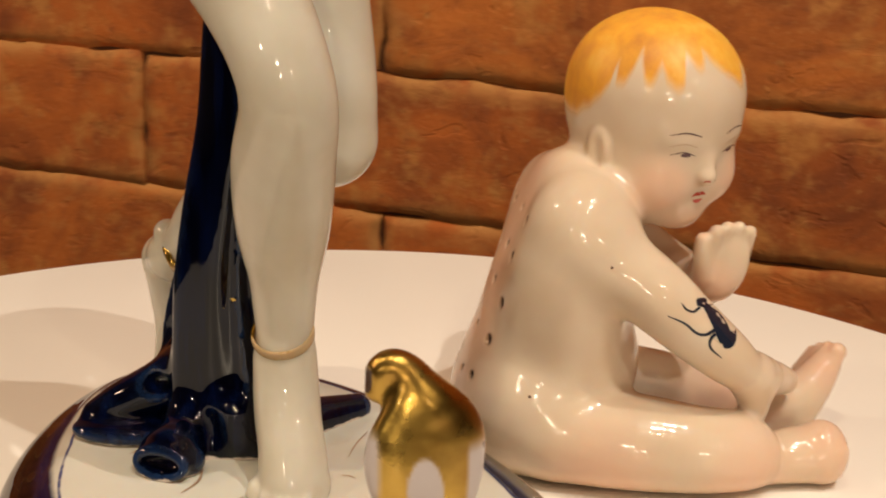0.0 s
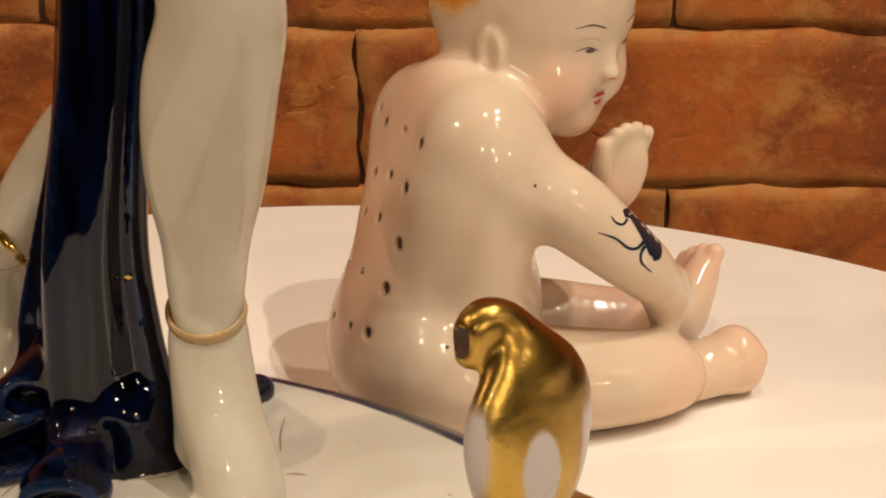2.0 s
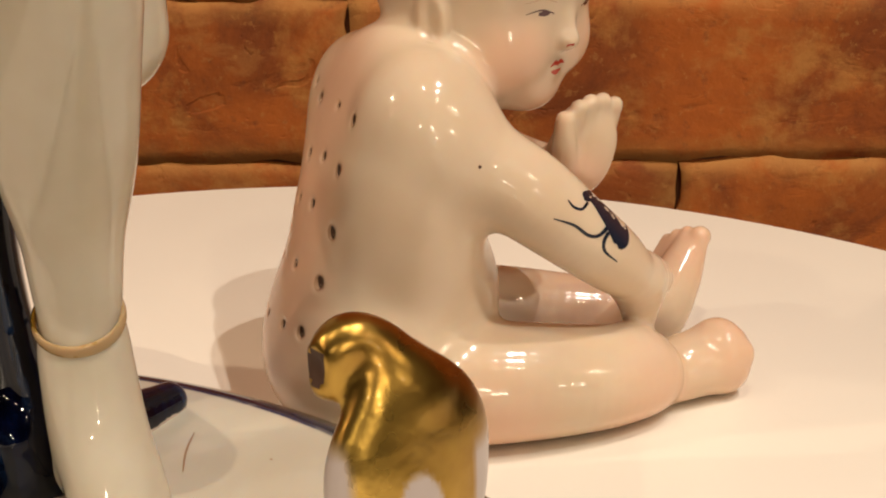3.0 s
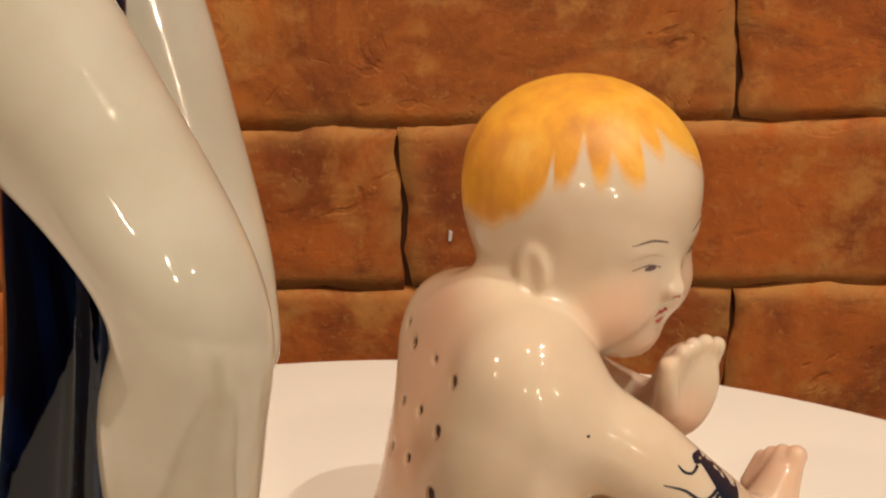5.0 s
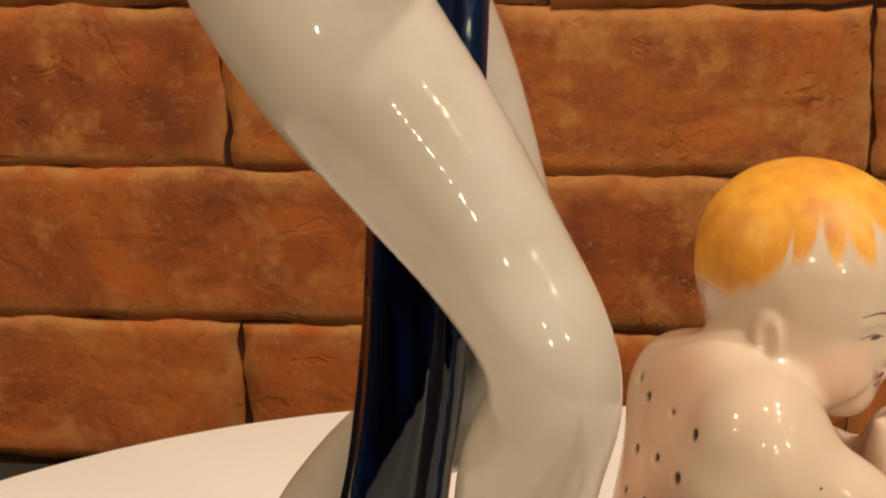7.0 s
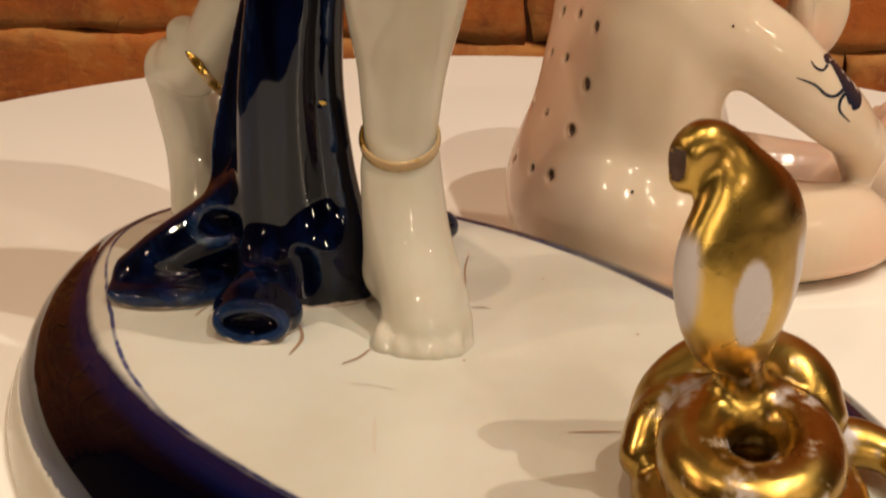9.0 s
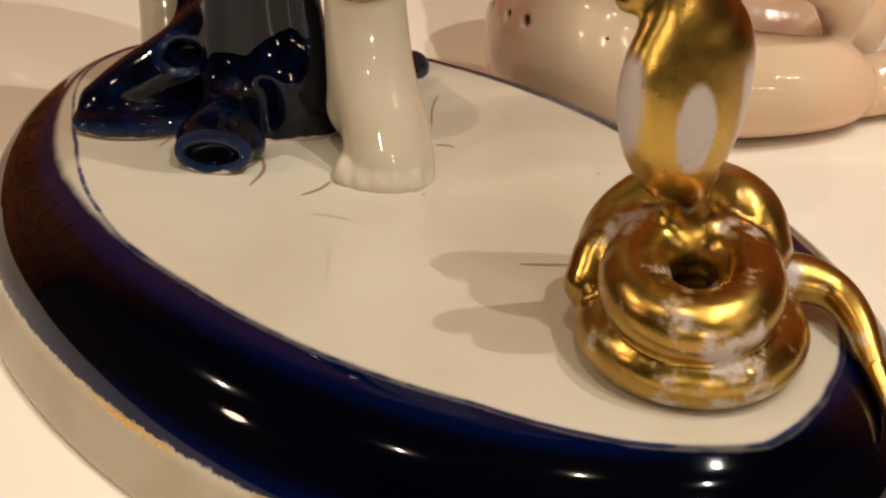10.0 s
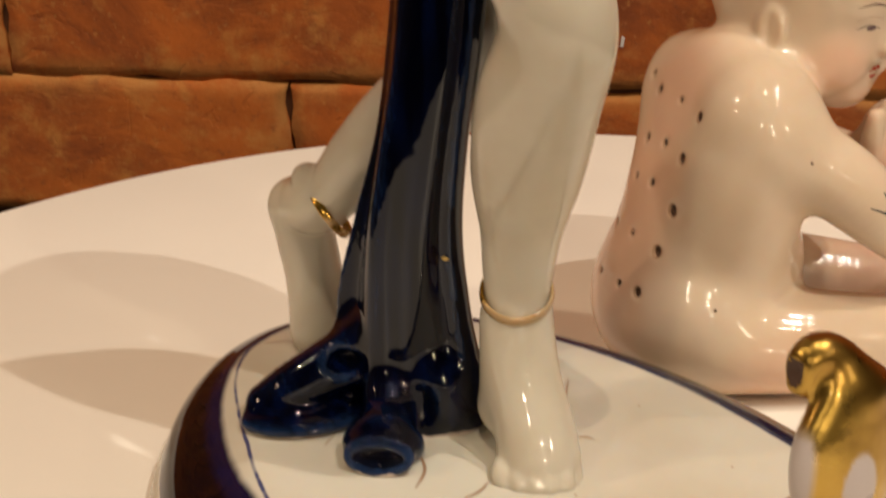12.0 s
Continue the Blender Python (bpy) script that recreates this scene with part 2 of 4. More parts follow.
# ---- shaping: soft unions of round forms on a grid, meshed by surface nets ----
class Field:
    """A solid in millimetres: forms are joined softly, then meshed."""

    def __init__(self, low, high, step):
        self.low, self.step = np.array(low, float), step
        count = [int((b - a) / step) + 2 for a, b in zip(low, high)]
        self.axes = [np.arange(c) * step + a for c, a in zip(count, low)]
        self.d = np.full(count, 60.0, np.float32)

    def window(self, low, high, pad):
        cut = []
        for axis, a, b in zip(self.axes, low, high):
            i, j = np.searchsorted(axis, (a - pad, b + pad))
            cut.append(slice(max(i, 0), max(min(j, len(axis)), i + 1)))
        grid = [axis[s] for axis, s in zip(self.axes, cut)]
        return tuple(cut), (grid[0][:, None, None], grid[1][None, :, None], grid[2][None, None, :])

    def join(self, cut, d, soft):
        now = self.d[cut]
        if soft > 0:
            h = np.clip(soft - np.abs(now - d), 0, None) / soft
            self.d[cut] = np.minimum(now, d) - h * h * soft * 0.25
        else:
            self.d[cut] = np.minimum(now, d)

    def carve(self, cut, d, soft):
        now, d = self.d[cut], -d
        h = np.clip(soft - np.abs(now - d), 0, None) / soft
        self.d[cut] = np.maximum(now, d) + h * h * soft * 0.25

    def egg(self, at, radii, soft=3.0, turn=(0, 0, 0), cut_out=False):
        """An ellipsoid, turned by Euler degrees."""
        m = np.array(Euler([radians(a) for a in turn]).to_matrix())
        reach = max(radii)
        cut, (x, y, z) = self.window([c - reach for c in at], [c + reach for c in at], soft + 9)
        x, y, z = x - at[0], y - at[1], z - at[2]
        local = [(m[0, k] * x + m[1, k] * y + m[2, k] * z) for k in range(3)]
        k0 = np.sqrt(sum((c / r) ** 2 for c, r in zip(local, radii)))
        k1 = np.sqrt(sum((c / r ** 2) ** 2 for c, r in zip(local, radii)))
        d = (k0 * (k0 - 1) / np.maximum(k1, 1e-6)).astype(np.float32)
        (self.carve if cut_out else self.join)(cut, d, soft)
        return self

    def limb(self, points, soft=3.0, steps=6):
        """A smooth tapering tube through (x, y, z, radius)."""
        knots = spline(points, steps)
        low, high = knots[:, :3].min(0) - knots[:, 3].max(), knots[:, :3].max(0) + knots[:, 3].max()
        cut, (x, y, z) = self.window(low, high, soft + 9)
        best = None
        for a, b in zip(knots[:-1], knots[1:]):
            way = b[:3] - a[:3]
            t = ((x - a[0]) * way[0] + (y - a[1]) * way[1] + (z - a[2]) * way[2]) / max(way @ way, 1e-9)
            t = np.clip(t, 0, 1)
            d = np.sqrt((x - a[0] - t * way[0]) ** 2 + (y - a[1] - t * way[1]) ** 2 + (z - a[2] - t * way[2]) ** 2) - (a[3] + t * (b[3] - a[3]))
            best = d if best is None else np.minimum(best, d)
        self.join(cut, best.astype(np.float32), soft)
        return self

    def loft(self, sections, soft=2.0, detail=4):
        """A solid through closed outlines: rows of a height and the outline's points, alike in number."""
        sections = sorted(sections)
        heights = np.array([h for h, _ in sections], float)
        shapes = np.array([p for _, p in sections], float)
        flat = shapes.reshape(len(shapes), -1)
        fine = spline(np.column_stack([heights, flat]), 6)
        x, y = self.axes[0][:, None], self.axes[1][None, :]
        for k, z in enumerate(self.axes[2]):
            if not heights.min() <= z <= heights.max():
                continue
            row = np.array([np.interp(z, fine[:, 0], fine[:, c]) for c in range(1, fine.shape[1])]).reshape(-1, 2)
            ring = spline(np.vstack([row[-2:], row, row[:2]]), detail)[2 * detail:-detail - 1]
            near, within = np.full((x.size, y.size), 1e9), np.zeros((x.size, y.size), bool)
            for a, b in zip(ring, np.roll(ring, -1, 0)):
                w = b - a
                t = np.clip(((x - a[0]) * w[0] + (y - a[1]) * w[1]) / max(w @ w, 1e-9), 0, 1)
                near = np.minimum(near, (x - a[0] - t * w[0]) ** 2 + (y - a[1] - t * w[1]) ** 2)
                crossing = ((a[1] > y) != (b[1] > y)) & (x < a[0] + (y - a[1]) * w[0] / (w[1] if abs(w[1]) > 1e-9 else 1e-9))
                within ^= crossing
            d = np.where(within, -1, 1) * np.sqrt(near)
            cut = (slice(None), slice(None), slice(k, k + 1))
            self.join(cut, d[:, :, None].astype(np.float32), soft)
        return self

    def at(self, p):
        """The field's value at points (n, 3)."""
        q = (np.asarray(p, float) - self.low) / self.step
        top = np.array(self.d.shape) - 2
        i = np.clip(np.floor(q).astype(int), 0, top)
        w = np.clip(q - i, 0, 1)
        out = 0
        for dx in (0, 1):
            for dy in (0, 1):
                for dz in (0, 1):
                    k = (w[:, 0] if dx else 1 - w[:, 0]) * (w[:, 1] if dy else 1 - w[:, 1]) * (w[:, 2] if dz else 1 - w[:, 2])
                    out = out + k * self.d[i[:, 0] + dx, i[:, 1] + dy, i[:, 2] + dz]
        return out

    def normal(self, p):
        e = self.step * 0.7
        g = np.stack([self.at(p + np.eye(3)[k] * e) - self.at(p - np.eye(3)[k] * e) for k in range(3)], 1)
        return g / np.maximum(np.linalg.norm(g, axis=1, keepdims=True), 1e-6)

    def lay(self, start, way, reach=60.0):
        """Where rays from start (n, 3) along way meet the surface."""
        p, way = np.array(start, float), np.array(way, float) / np.linalg.norm(way)
        gone = np.zeros(len(p))
        for _ in range(80):
            d = self.at(p)
            move = np.where(gone < reach, np.clip(d * 0.7, -0.5, 2.0), 0)
            p, gone = p + move[:, None] * way, gone + move
        return p

    def mesh(self, relax=2):
        """Vertices and quads of the zero surface."""
        d = self.d
        inside = d < 0
        size = np.array(d.shape) - 1
        corner = [inside[a:a + size[0], b:b + size[1], c:c + size[2]] for a in (0, 1) for b in (0, 1) for c in (0, 1)]
        total = sum(c.astype(np.int8) for c in corner)
        cell = np.argwhere((total > 0) & (total < 8))
        index = np.full(size, -1, np.int64)
        index[tuple(cell.T)] = np.arange(len(cell))
        place, count = np.zeros((len(cell), 3)), np.zeros(len(cell))
        for axis in range(3):
            other = [k for k in range(3) if k != axis]
            for u in (0, 1):
                for v in (0, 1):
                    a = cell.copy()
                    a[:, other[0]] += u
                    a[:, other[1]] += v
                    b = a.copy()
                    b[:, axis] += 1
                    da, db = d[tuple(a.T)], d[tuple(b.T)]
                    hit = (da < 0) != (db < 0)
                    t = np.where(hit, da / np.where(hit, da - db, 1), 0)
                    q = a.astype(float)
                    q[:, axis] += t
                    place += q * hit[:, None]
                    count += hit
        verts = place / count[:, None] * self.step + self.low
        quads = []
        for axis in range(3):
            o1, o2 = (axis + 1) % 3, (axis + 2) % 3
            a = np.argwhere(inside.take(range(size[axis]), axis) != inside.take(range(1, size[axis] + 1), axis))
            a = a[(a[:, o1] > 0) & (a[:, o2] > 0) & (a[:, o1] < size[o1]) & (a[:, o2] < size[o2])]
            ring = []
            for s1, s2 in ((-1, -1), (0, -1), (0, 0), (-1, 0)):
                c = a.copy()
                c[:, o1] += s1
                c[:, o2] += s2
                ring.append(index[tuple(c.T)])
            q = np.stack(ring, 1)
            flip = ~inside[tuple(a.T)]
            q[flip] = q[flip][:, ::-1]
            quads.append(q)
        quads = np.concatenate(quads)
        quads = quads[(quads >= 0).all(1)]
        for _ in range(relax):
            total, number = np.zeros_like(verts), np.zeros(len(verts))
            for k in range(4):
                for j in (1, 3):
                    np.add.at(total, quads[:, k], verts[quads[:, (k + j) % 4]])
                    np.add.at(number, quads[:, k], 1)
            verts = 0.5 * verts + 0.5 * total / np.maximum(number, 1)[:, None]
            verts -= self.normal(verts) * self.at(verts)[:, None]
        return verts, quads


def spline(points, steps):
    """Catmull-Rom through rows of numbers."""
    p = np.array(points, float)
    if len(p) < 3:
        return p
    q = np.vstack([2 * p[0] - p[1], p, 2 * p[-1] - p[-2]])
    out = []
    for i in range(1, len(q) - 2):
        for t in np.arange(steps) / steps:
            a, b, c, e = q[i - 1:i + 3]
            out.append(0.5 * (2 * b + (c - a) * t + (2 * a - 5 * b + 4 * c - e) * t ** 2 + (3 * b - a - 3 * c + e) * t ** 3))
    out.append(p[-1])
    return np.array(out)


MM = 0.001


def solid(name, verts, faces, materials, parent=None, slots=None, attrs=None, smooth=True):
    """One mesh object from vertices in millimetres."""
    mesh = bpy.data.meshes.new(name)
    mesh.from_pydata((np.asarray(verts) * MM).tolist(), [], [list(map(int, f)) for f in faces])
    for m in materials:
        mesh.materials.append(m)
    if slots is not None:
        mesh.polygons.foreach_set("material_index", np.asarray(slots, np.int32))
    if smooth:
        mesh.polygons.foreach_set("use_smooth", np.ones(len(mesh.polygons), bool))
    for key, values in (attrs or {}).items():
        mesh.attributes.new(key, "FLOAT", "POINT").data.foreach_set("value", np.asarray(values, np.float32))
    ob = new(name, mesh)
    ob.parent = parent
    return ob


def from_bmesh(name, bm, material, parent=None, smooth=False):
    mesh = bpy.data.meshes.new(name)
    bm.to_mesh(mesh)
    bm.free()
    mesh.materials.append(material)
    if smooth:
        mesh.polygons.foreach_set("use_smooth", np.ones(len(mesh.polygons), bool))
    ob = new(name, mesh)
    ob.parent = parent
    return ob


def holder(name, at=(0, 0, 0)):
    ob = new(name)
    ob.empty_display_size = 0.02
    ob.location = at
    return ob


def block(name, low, high, material, parent=None, bevel=0.0):
    bm = bmesh.new()
    bmesh.ops.create_cube(bm, size=1)
    size = [b - a for a, b in zip(low, high)]
    mid = [(a + b) / 2 for a, b in zip(low, high)]
    bmesh.ops.transform(bm, matrix=Matrix.Translation(mid) @ Matrix.Diagonal((*size, 1)), verts=bm.verts)
    if bevel:
        bmesh.ops.bevel(bm, geom=bm.edges[:], offset=bevel, segments=2, affect="EDGES")
    return from_bmesh(name, bm, material, parent)


def lathe(name, profile, material, at, parent=None, sides=128, oval=None, smooth=True, dip=None):
    """Rings of (radius, height) in millimetres round a vertical axis; oval(radius, angle) gives the outline."""
    verts, faces, out, up, way = [], [], [], [], []
    turn = np.linspace(0, 2 * np.pi, sides, endpoint=False)
    for r, z in profile:
        for a in turn:
            x, y = oval(r, a) if oval else (r * math.cos(a), r * math.sin(a))
            verts.append((x + at[0], y + at[1], z + at[2] - (dip(r, a) if dip else 0)))
            out.append(r)
            up.append(z)
            way.append(math.degrees(a))
    n = len(profile)
    for k in range(n - 1):
        for i in range(sides):
            j = (i + 1) % sides
            faces.append((k * sides + i, k * sides + j, (k + 1) * sides + j, (k + 1) * sides + i))
    faces.append(tuple(range(sides))[::-1])
    faces.append(tuple((n - 1) * sides + i for i in range(sides)))
    return solid(name, verts, faces, [material], parent, attrs={"outward": out, "upward": up, "brim": np.array(out) - np.interp(way, *BRIM), "line": np.array(out) - np.interp(way, *LINE)} if oval else None, smooth=smooth)


# ---- room ----
WALL_Y, COURSE, JOINT0, LENGTH, FOOT = 0.600, 0.070, 0.0092, 0.267, -0.1308
wall = tagged(block("wall_north", (-1.9, WALL_Y + 0.006, FOOT - 0.9), (1.9, WALL_Y + 0.16, 1.75), MORTAR), "old brick wall with thin dark mortar joints", "wall", kind="structure")
tagged(block("wall_south", (-1.9, -2.6, FOOT - 0.9), (1.9, -2.5, 1.75), WALLPAINT), "plain warm plaster wall behind the camera", "wall", kind="structure")
tagged(block("wall_west", (-2.0, -2.6, FOOT - 0.9), (-1.9, 0.76, 1.75), WALLPAINT), "plain warm plaster side wall", "wall", kind="structure")
tagged(block("wall_east", (1.9, -2.6, FOOT - 0.9), (2.0, 0.76, 1.75), WALLPAINT), "plain warm plaster side wall", "wall", kind="structure")
tagged(block("floor", (-2.0, -2.6, FOOT - 1.0), (2.0, 0.76, FOOT - 0.9), FLOOR), "dark boarded floor", "floor", kind="structure")
tagged(block("ceiling", (-2.0, -2.6, 1.75), (2.0, 0.76, 1.85), CEILING), "plain pale ceiling", "ceiling", kind="structure")
tagged(block("counter", (-1.2, -0.15, FOOT - 0.04), (1.2, WALL_Y - 0.004, FOOT), COUNTER, None, 0.003), "dark slate worktop along the brick wall", "worktop")

# ---- turntable ----
TX, TY, TR = 19.0, 190.0, 204.0
turntable = tagged(holder("turntable", (0, 0, 0)), "round white lacquered turntable carrying two porcelain figurines", "turntable")
lathe("disc", [(TR - 3, -9), (TR - 0.8, -8.2), (TR, -6.5), (TR, -2.2), (TR - 0.7, -0.7), (TR - 2.5, 0)], TABLE, (TX, TY, 0), turntable, 160)
lathe("pedestal", [(70, FOOT * 1000), (70, FOOT * 1000 + 4), (30, FOOT * 1000 + 12), (26, -40), (40, -10), (60, -9.1)], TABLE, (TX, TY, 0), turntable, 64)

# ---- draped figurine on its oval base with the gilded snake ----
figurine = tagged(holder("porcelain_figurine", (0, 0, 0)), "white porcelain figurine with cobalt drapery on an oval base", "figurine")
AX, AY, ANGLE = 18.0, 192.0, radians(142)


def oval(r, a):
    """The base's outline: r is the way out from the top's edge."""
    u, v = (68 + r) * math.cos(a), (38 + r) * math.sin(a)
    return u * math.cos(ANGLE) - v * math.sin(ANGLE), u * math.sin(ANGLE) + v * math.cos(ANGLE)


# where the cobalt begins and where the fine blue line runs, by the angle round the base
BRIM = ((0, 16, 36, 60, 79, 92, 131, 149, 168, 187, 256, 281, 360), (-0.6, -0.4, -0.8, -0.9, -1.2, -1.9, -2.0, 0.5, 2.2, 0.2, -1.6, -0.8, -0.6))
LINE = ((0, 12, 20, 37, 50, 66, 79, 92, 131, 149, 168, 187, 256, 281, 360), (-0.6, -0.8, -1.6, -3.8, -4.0, -2.2, -1.3, -1.9, -2.0, 0.5, 2.2, 0.2, -1.6, -0.8, -0.6))


def lip(r, a):
    """The bare lip at one end of the top lies a little lower than the rest."""
    line = np.interp(math.degrees(a), *LINE)
    depth = np.interp(math.degrees(a), (0, 12, 34, 55, 78, 360), (0, 0.3, 2.0, 2.0, 0, 0))
    return depth * float(np.clip((r - line) / 3.6, 0, 1)) * float(np.clip((14 - r) / 10, 0, 1))


RIM = [(12.6, 0.0), (13.6, 0.4), (14.0, 1.4), (13.5, 3.6), (12.6, 6.3), (11.6, 8.0), (11.3, 8.8), (11.0, 9.6), (10.4, 11.0), (9.5, 12.8), (8.3, 14.6), (6.8, 16.4),
       (4.9, 18.0), (3.0, 19.1), (1.4, 19.9), (0.2, 20.3), (-1.4, 20.5), (-2.8, 20.62), (-4.2, 20.68), (-5.6, 20.7), (-20, 20.7), (-37.5, 20.7)]
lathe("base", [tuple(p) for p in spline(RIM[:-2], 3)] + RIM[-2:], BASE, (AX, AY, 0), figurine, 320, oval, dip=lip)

legs = Field((-50, 165, 19), (48, 262, 258), 0.75)
# standing leg
legs.limb([(-17, 204, 152, 12), (-12.6, 201, 141, 12.0), (-5.2, 198.3, 130, 11.7), (3.5, 196.5, 119, 10.3), (11.5, 194.5, 108, 8.6), (17.2, 192, 99, 7.8), (18.6, 192.5, 91, 7.9), (16.0, 195.5, 81, 8.6), (14.2, 198.5, 70, 8.1), (13.2, 200.5, 60, 6.2), (12.6, 201.5, 52, 5.35), (12.4, 202, 45, 4.75), (12, 202.5, 36, 5.0), (11.4, 203.5, 27, 5.4)], 0)
legs.limb([(12.4, 201.5, 43, 4.6), (13.8, 199.8, 35, 5.3), (15.6, 197.4, 28, 6.0), (16.6, 195.8, 23.4, 6.2)], 4)
legs.egg((16.2, 197.2, 22.0), (6.2, 4.2, 2.8), 2.0, (0, 0, -6))
for x, y, r in ((11.2, 191.6, 1.5), (13.9, 190.4, 1.25), (16.3, 190.0, 1.2), (18.7, 190.2, 1.15), (21.0, 191.2, 1.1)):
    legs.limb([(x * 0.85 + 2.6, 197, 26.2, 2.0), (x * 0.97 + 0.6, y + 3.4, 24.0, r * 0.8), (x, y + 0.4, 22.4, r * 1.06), (x, y - 0.2, 21.5, r)], 0.35)
legs.egg((16.3, 193.8, 20.5), (7.3, 4.8, 1.0), 1.6)
# bent leg behind
legs.limb([(-10, 226, 154, 10.5), (-5.4, 231.5, 140, 9.8), (2.6, 231.5, 120, 9.7), (8.8, 226, 100, 9.1), (12.6, 221, 88, 8.6), (13.0, 220.5, 79, 8.3)], 3)
legs.limb([(12, 220.5, 79, 8.1), (1, 222, 74, 8), (-8, 223, 67, 7.2), (-15.5, 224.5, 59.5, 5.9), (-20.5, 226, 53, 5.2), (-25, 228, 49.5, 5.0)], 3)
legs.limb([(-24, 228, 49.5, 4.8), (-28.4, 231.5, 47, 5.2), (-28.2, 232.6, 41, 5.3), (-27.2, 232.5, 34, 5.2), (-26.4, 231, 28, 5.3), (-26.5, 229, 24, 4.8)], 2.5)
legs.egg((-25.4, 226.6, 54.6), (2.9, 2.9, 2.7), 0.8)
legs.egg((-29.6, 231.8, 47.2), (4.7, 4.7, 4.9), 0.9)
# hips and plain trunk above
legs.egg((-12, 216, 160), (16, 15, 12), 8)
legs.limb([(-11, 216, 162, 13), (0, 208, 180, 13.5), (12, 197, 198, 16), (20, 189, 212, 17), (23, 186, 222, 14)], 8)
v, q = legs.mesh()
solid("figure", v, q, [WHITE], figurine)


def bangle(at, radius, thick, turn):
    """A thin raised ring round an ankle."""
    verts, faces = [], []
    m = Euler([radians(a) for a in turn]).to_matrix()
    for i in range(48):
        a = i / 48 * 2 * math.pi
        for k in range(10):
            b = k / 10 * 2 * math.pi
            r = radius + thick * 0.42 * math.cos(b)
            verts.append(tuple(Vector(at) + m @ Vector((r * math.cos(a), r * math.sin(a), thick * 1.3 * math.sin(b)))))
            j, l = (i + 1) % 48, (k + 1) % 10
            faces.append((i * 10 + k, j * 10 + k, j * 10 + l, i * 10 + l))
    return solid("anklet", verts, faces, [ANKLET], figurine)


bangle((12.5, 200.9, 48.4), 5.3, 0.85, (27, 4, 0))
bangle((-21.8, 225.6, 49.4), 5.4, 0.6, (-14, 55, 0))

drape = Field((-42, 180, 19), (28, 245, 170), 0.6)
# each outline: outer edge, valley, sharp ridge, smooth front panel, shallow groove, second edge, back
SECTIONS = (
    (162, ((-6, 222), (-5, 218), (-2.5, 216), (0.5, 215.5), (3.5, 215.5), (6, 217), (8, 217), (9, 221), (5, 227), (-2, 227))),
    (140, ((-6, 219.5), (-5, 215.5), (-3, 213.6), (0, 213), (3, 213), (5, 214.6), (8, 213.6), (9.6, 218), (5, 225), (-2, 225))),
    (120, ((-6, 216), (-4.8, 212), (-3, 210), (0, 209.3), (3, 209.3), (4.8, 210.6), (7, 210), (9.2, 214), (4.5, 221), (-3, 221))),
    (100, ((-6.2, 211.8), (-5.2, 208.3), (-3.8, 206), (0, 205), (3.5, 205), (5, 205.9), (6.6, 206), (8.2, 210), (4, 216), (-3, 216))),
    (85, ((-7.6, 211), (-6.4, 207.8), (-5, 205), (-0.6, 203.8), (2.5, 204), (4, 205.1), (5.4, 205.1), (6.8, 208.6), (3.5, 214.5), (-4, 215))),
    (70, ((-10, 211), (-8.6, 208.2), (-7.8, 203.7), (-3, 203.3), (0.3, 203.7), (1.8, 204.9), (3.3, 204.9), (4.6, 208.2), (1.5, 214.5), (-6, 215))),
    (55, ((-14.2, 211), (-11.8, 208.8), (-10.1, 203.0), (-5, 202.7), (-1.6, 203.2), (0.4, 204.7), (2.1, 204.6), (3.5, 208), (0, 214.5), (-9, 215))),
    (42, ((-17.6, 210.6), (-13.8, 208.6), (-10.8, 202.6), (-5.5, 202.3), (-2, 202.8), (1.2, 204.3), (3, 204.0), (4.6, 207.5), (0, 214.5), (-12, 215))),
    (31, ((-17.8, 209.6), (-13.8, 207), (-11, 201.9), (-6, 201.5), (-1.5, 202.3), (2, 203.8), (4.4, 204), (6.2, 207.6), (2, 213.5), (-12, 213))),
    (19, ((-17, 209), (-13, 205.5), (-11, 200.8), (-6, 200), (-1.4, 201.8), (1.6, 204.4), (4.2, 206), (5.8, 209), (3, 213.5), (-12, 213))),
)
drape.loft(SECTIONS, 0)
# lobes where the cloth gathers on the base
drape.limb([(-12, 208, 36, 4), (-17, 207.5, 31, 4.6), (-24, 206, 26.5, 4.4), (-29.5, 205, 23.5, 3.2)], 2.5)
drape.egg((-23, 203.2, 22.2), (10, 5.2, 2.4), 2, (0, 0, 14))
drape.limb([(-8.3, 202.5, 28.5, 2.8), (-8.1, 200.2, 26, 3.8), (-7.9, 197.6, 24.6, 4.4)], 3.5)
drape.egg((-7.9, 195.6, 23.2), (6.6, 4.6, 4.3), 2.5)
drape.egg((-7.9, 190.4, 22.8), (5.0, 3.8, 2.3), 0.9, (24, 0, 0), cut_out=True)
lip = [(-7.9 + 4.9 * math.cos(a), 191.6 - 0.9 * math.sin(a) * -1, 23.4 + 2.2 * math.sin(a), 0.75) for a in np.linspace(0, 2 * math.pi, 13)]
drape.limb(lip, 1.8, steps=2)
drape.limb([(-1, 206, 28, 2.8), (1.4, 205.2, 24.5, 3.4), (2.6, 206.8, 22, 3.2)], 3.5)
drape.limb([(0, 206, 30, 5), (5, 211, 24, 4.6), (8, 220, 22.5, 4.2), (14, 230, 21.8, 2.8)], 3)
drape.egg((-15.2, 203.6, 32.6), (3.0, 3.6, 2.0), 1.6, cut_out=True)
drape.egg((-2.4, 199.8, 26.5), (1.3, 2.4, 3.5), 2.0, cut_out=True)
v, q = drape.mesh(4)
flow = drape.normal(v)
total, number = np.zeros_like(v), np.zeros(len(v))
for k in range(4):
    np.add.at(total, q[:, k], v[q[:, (k + 1) % 4]] + v[q[:, (k + 3) % 4]])
    np.add.at(number, q[:, k], 2)
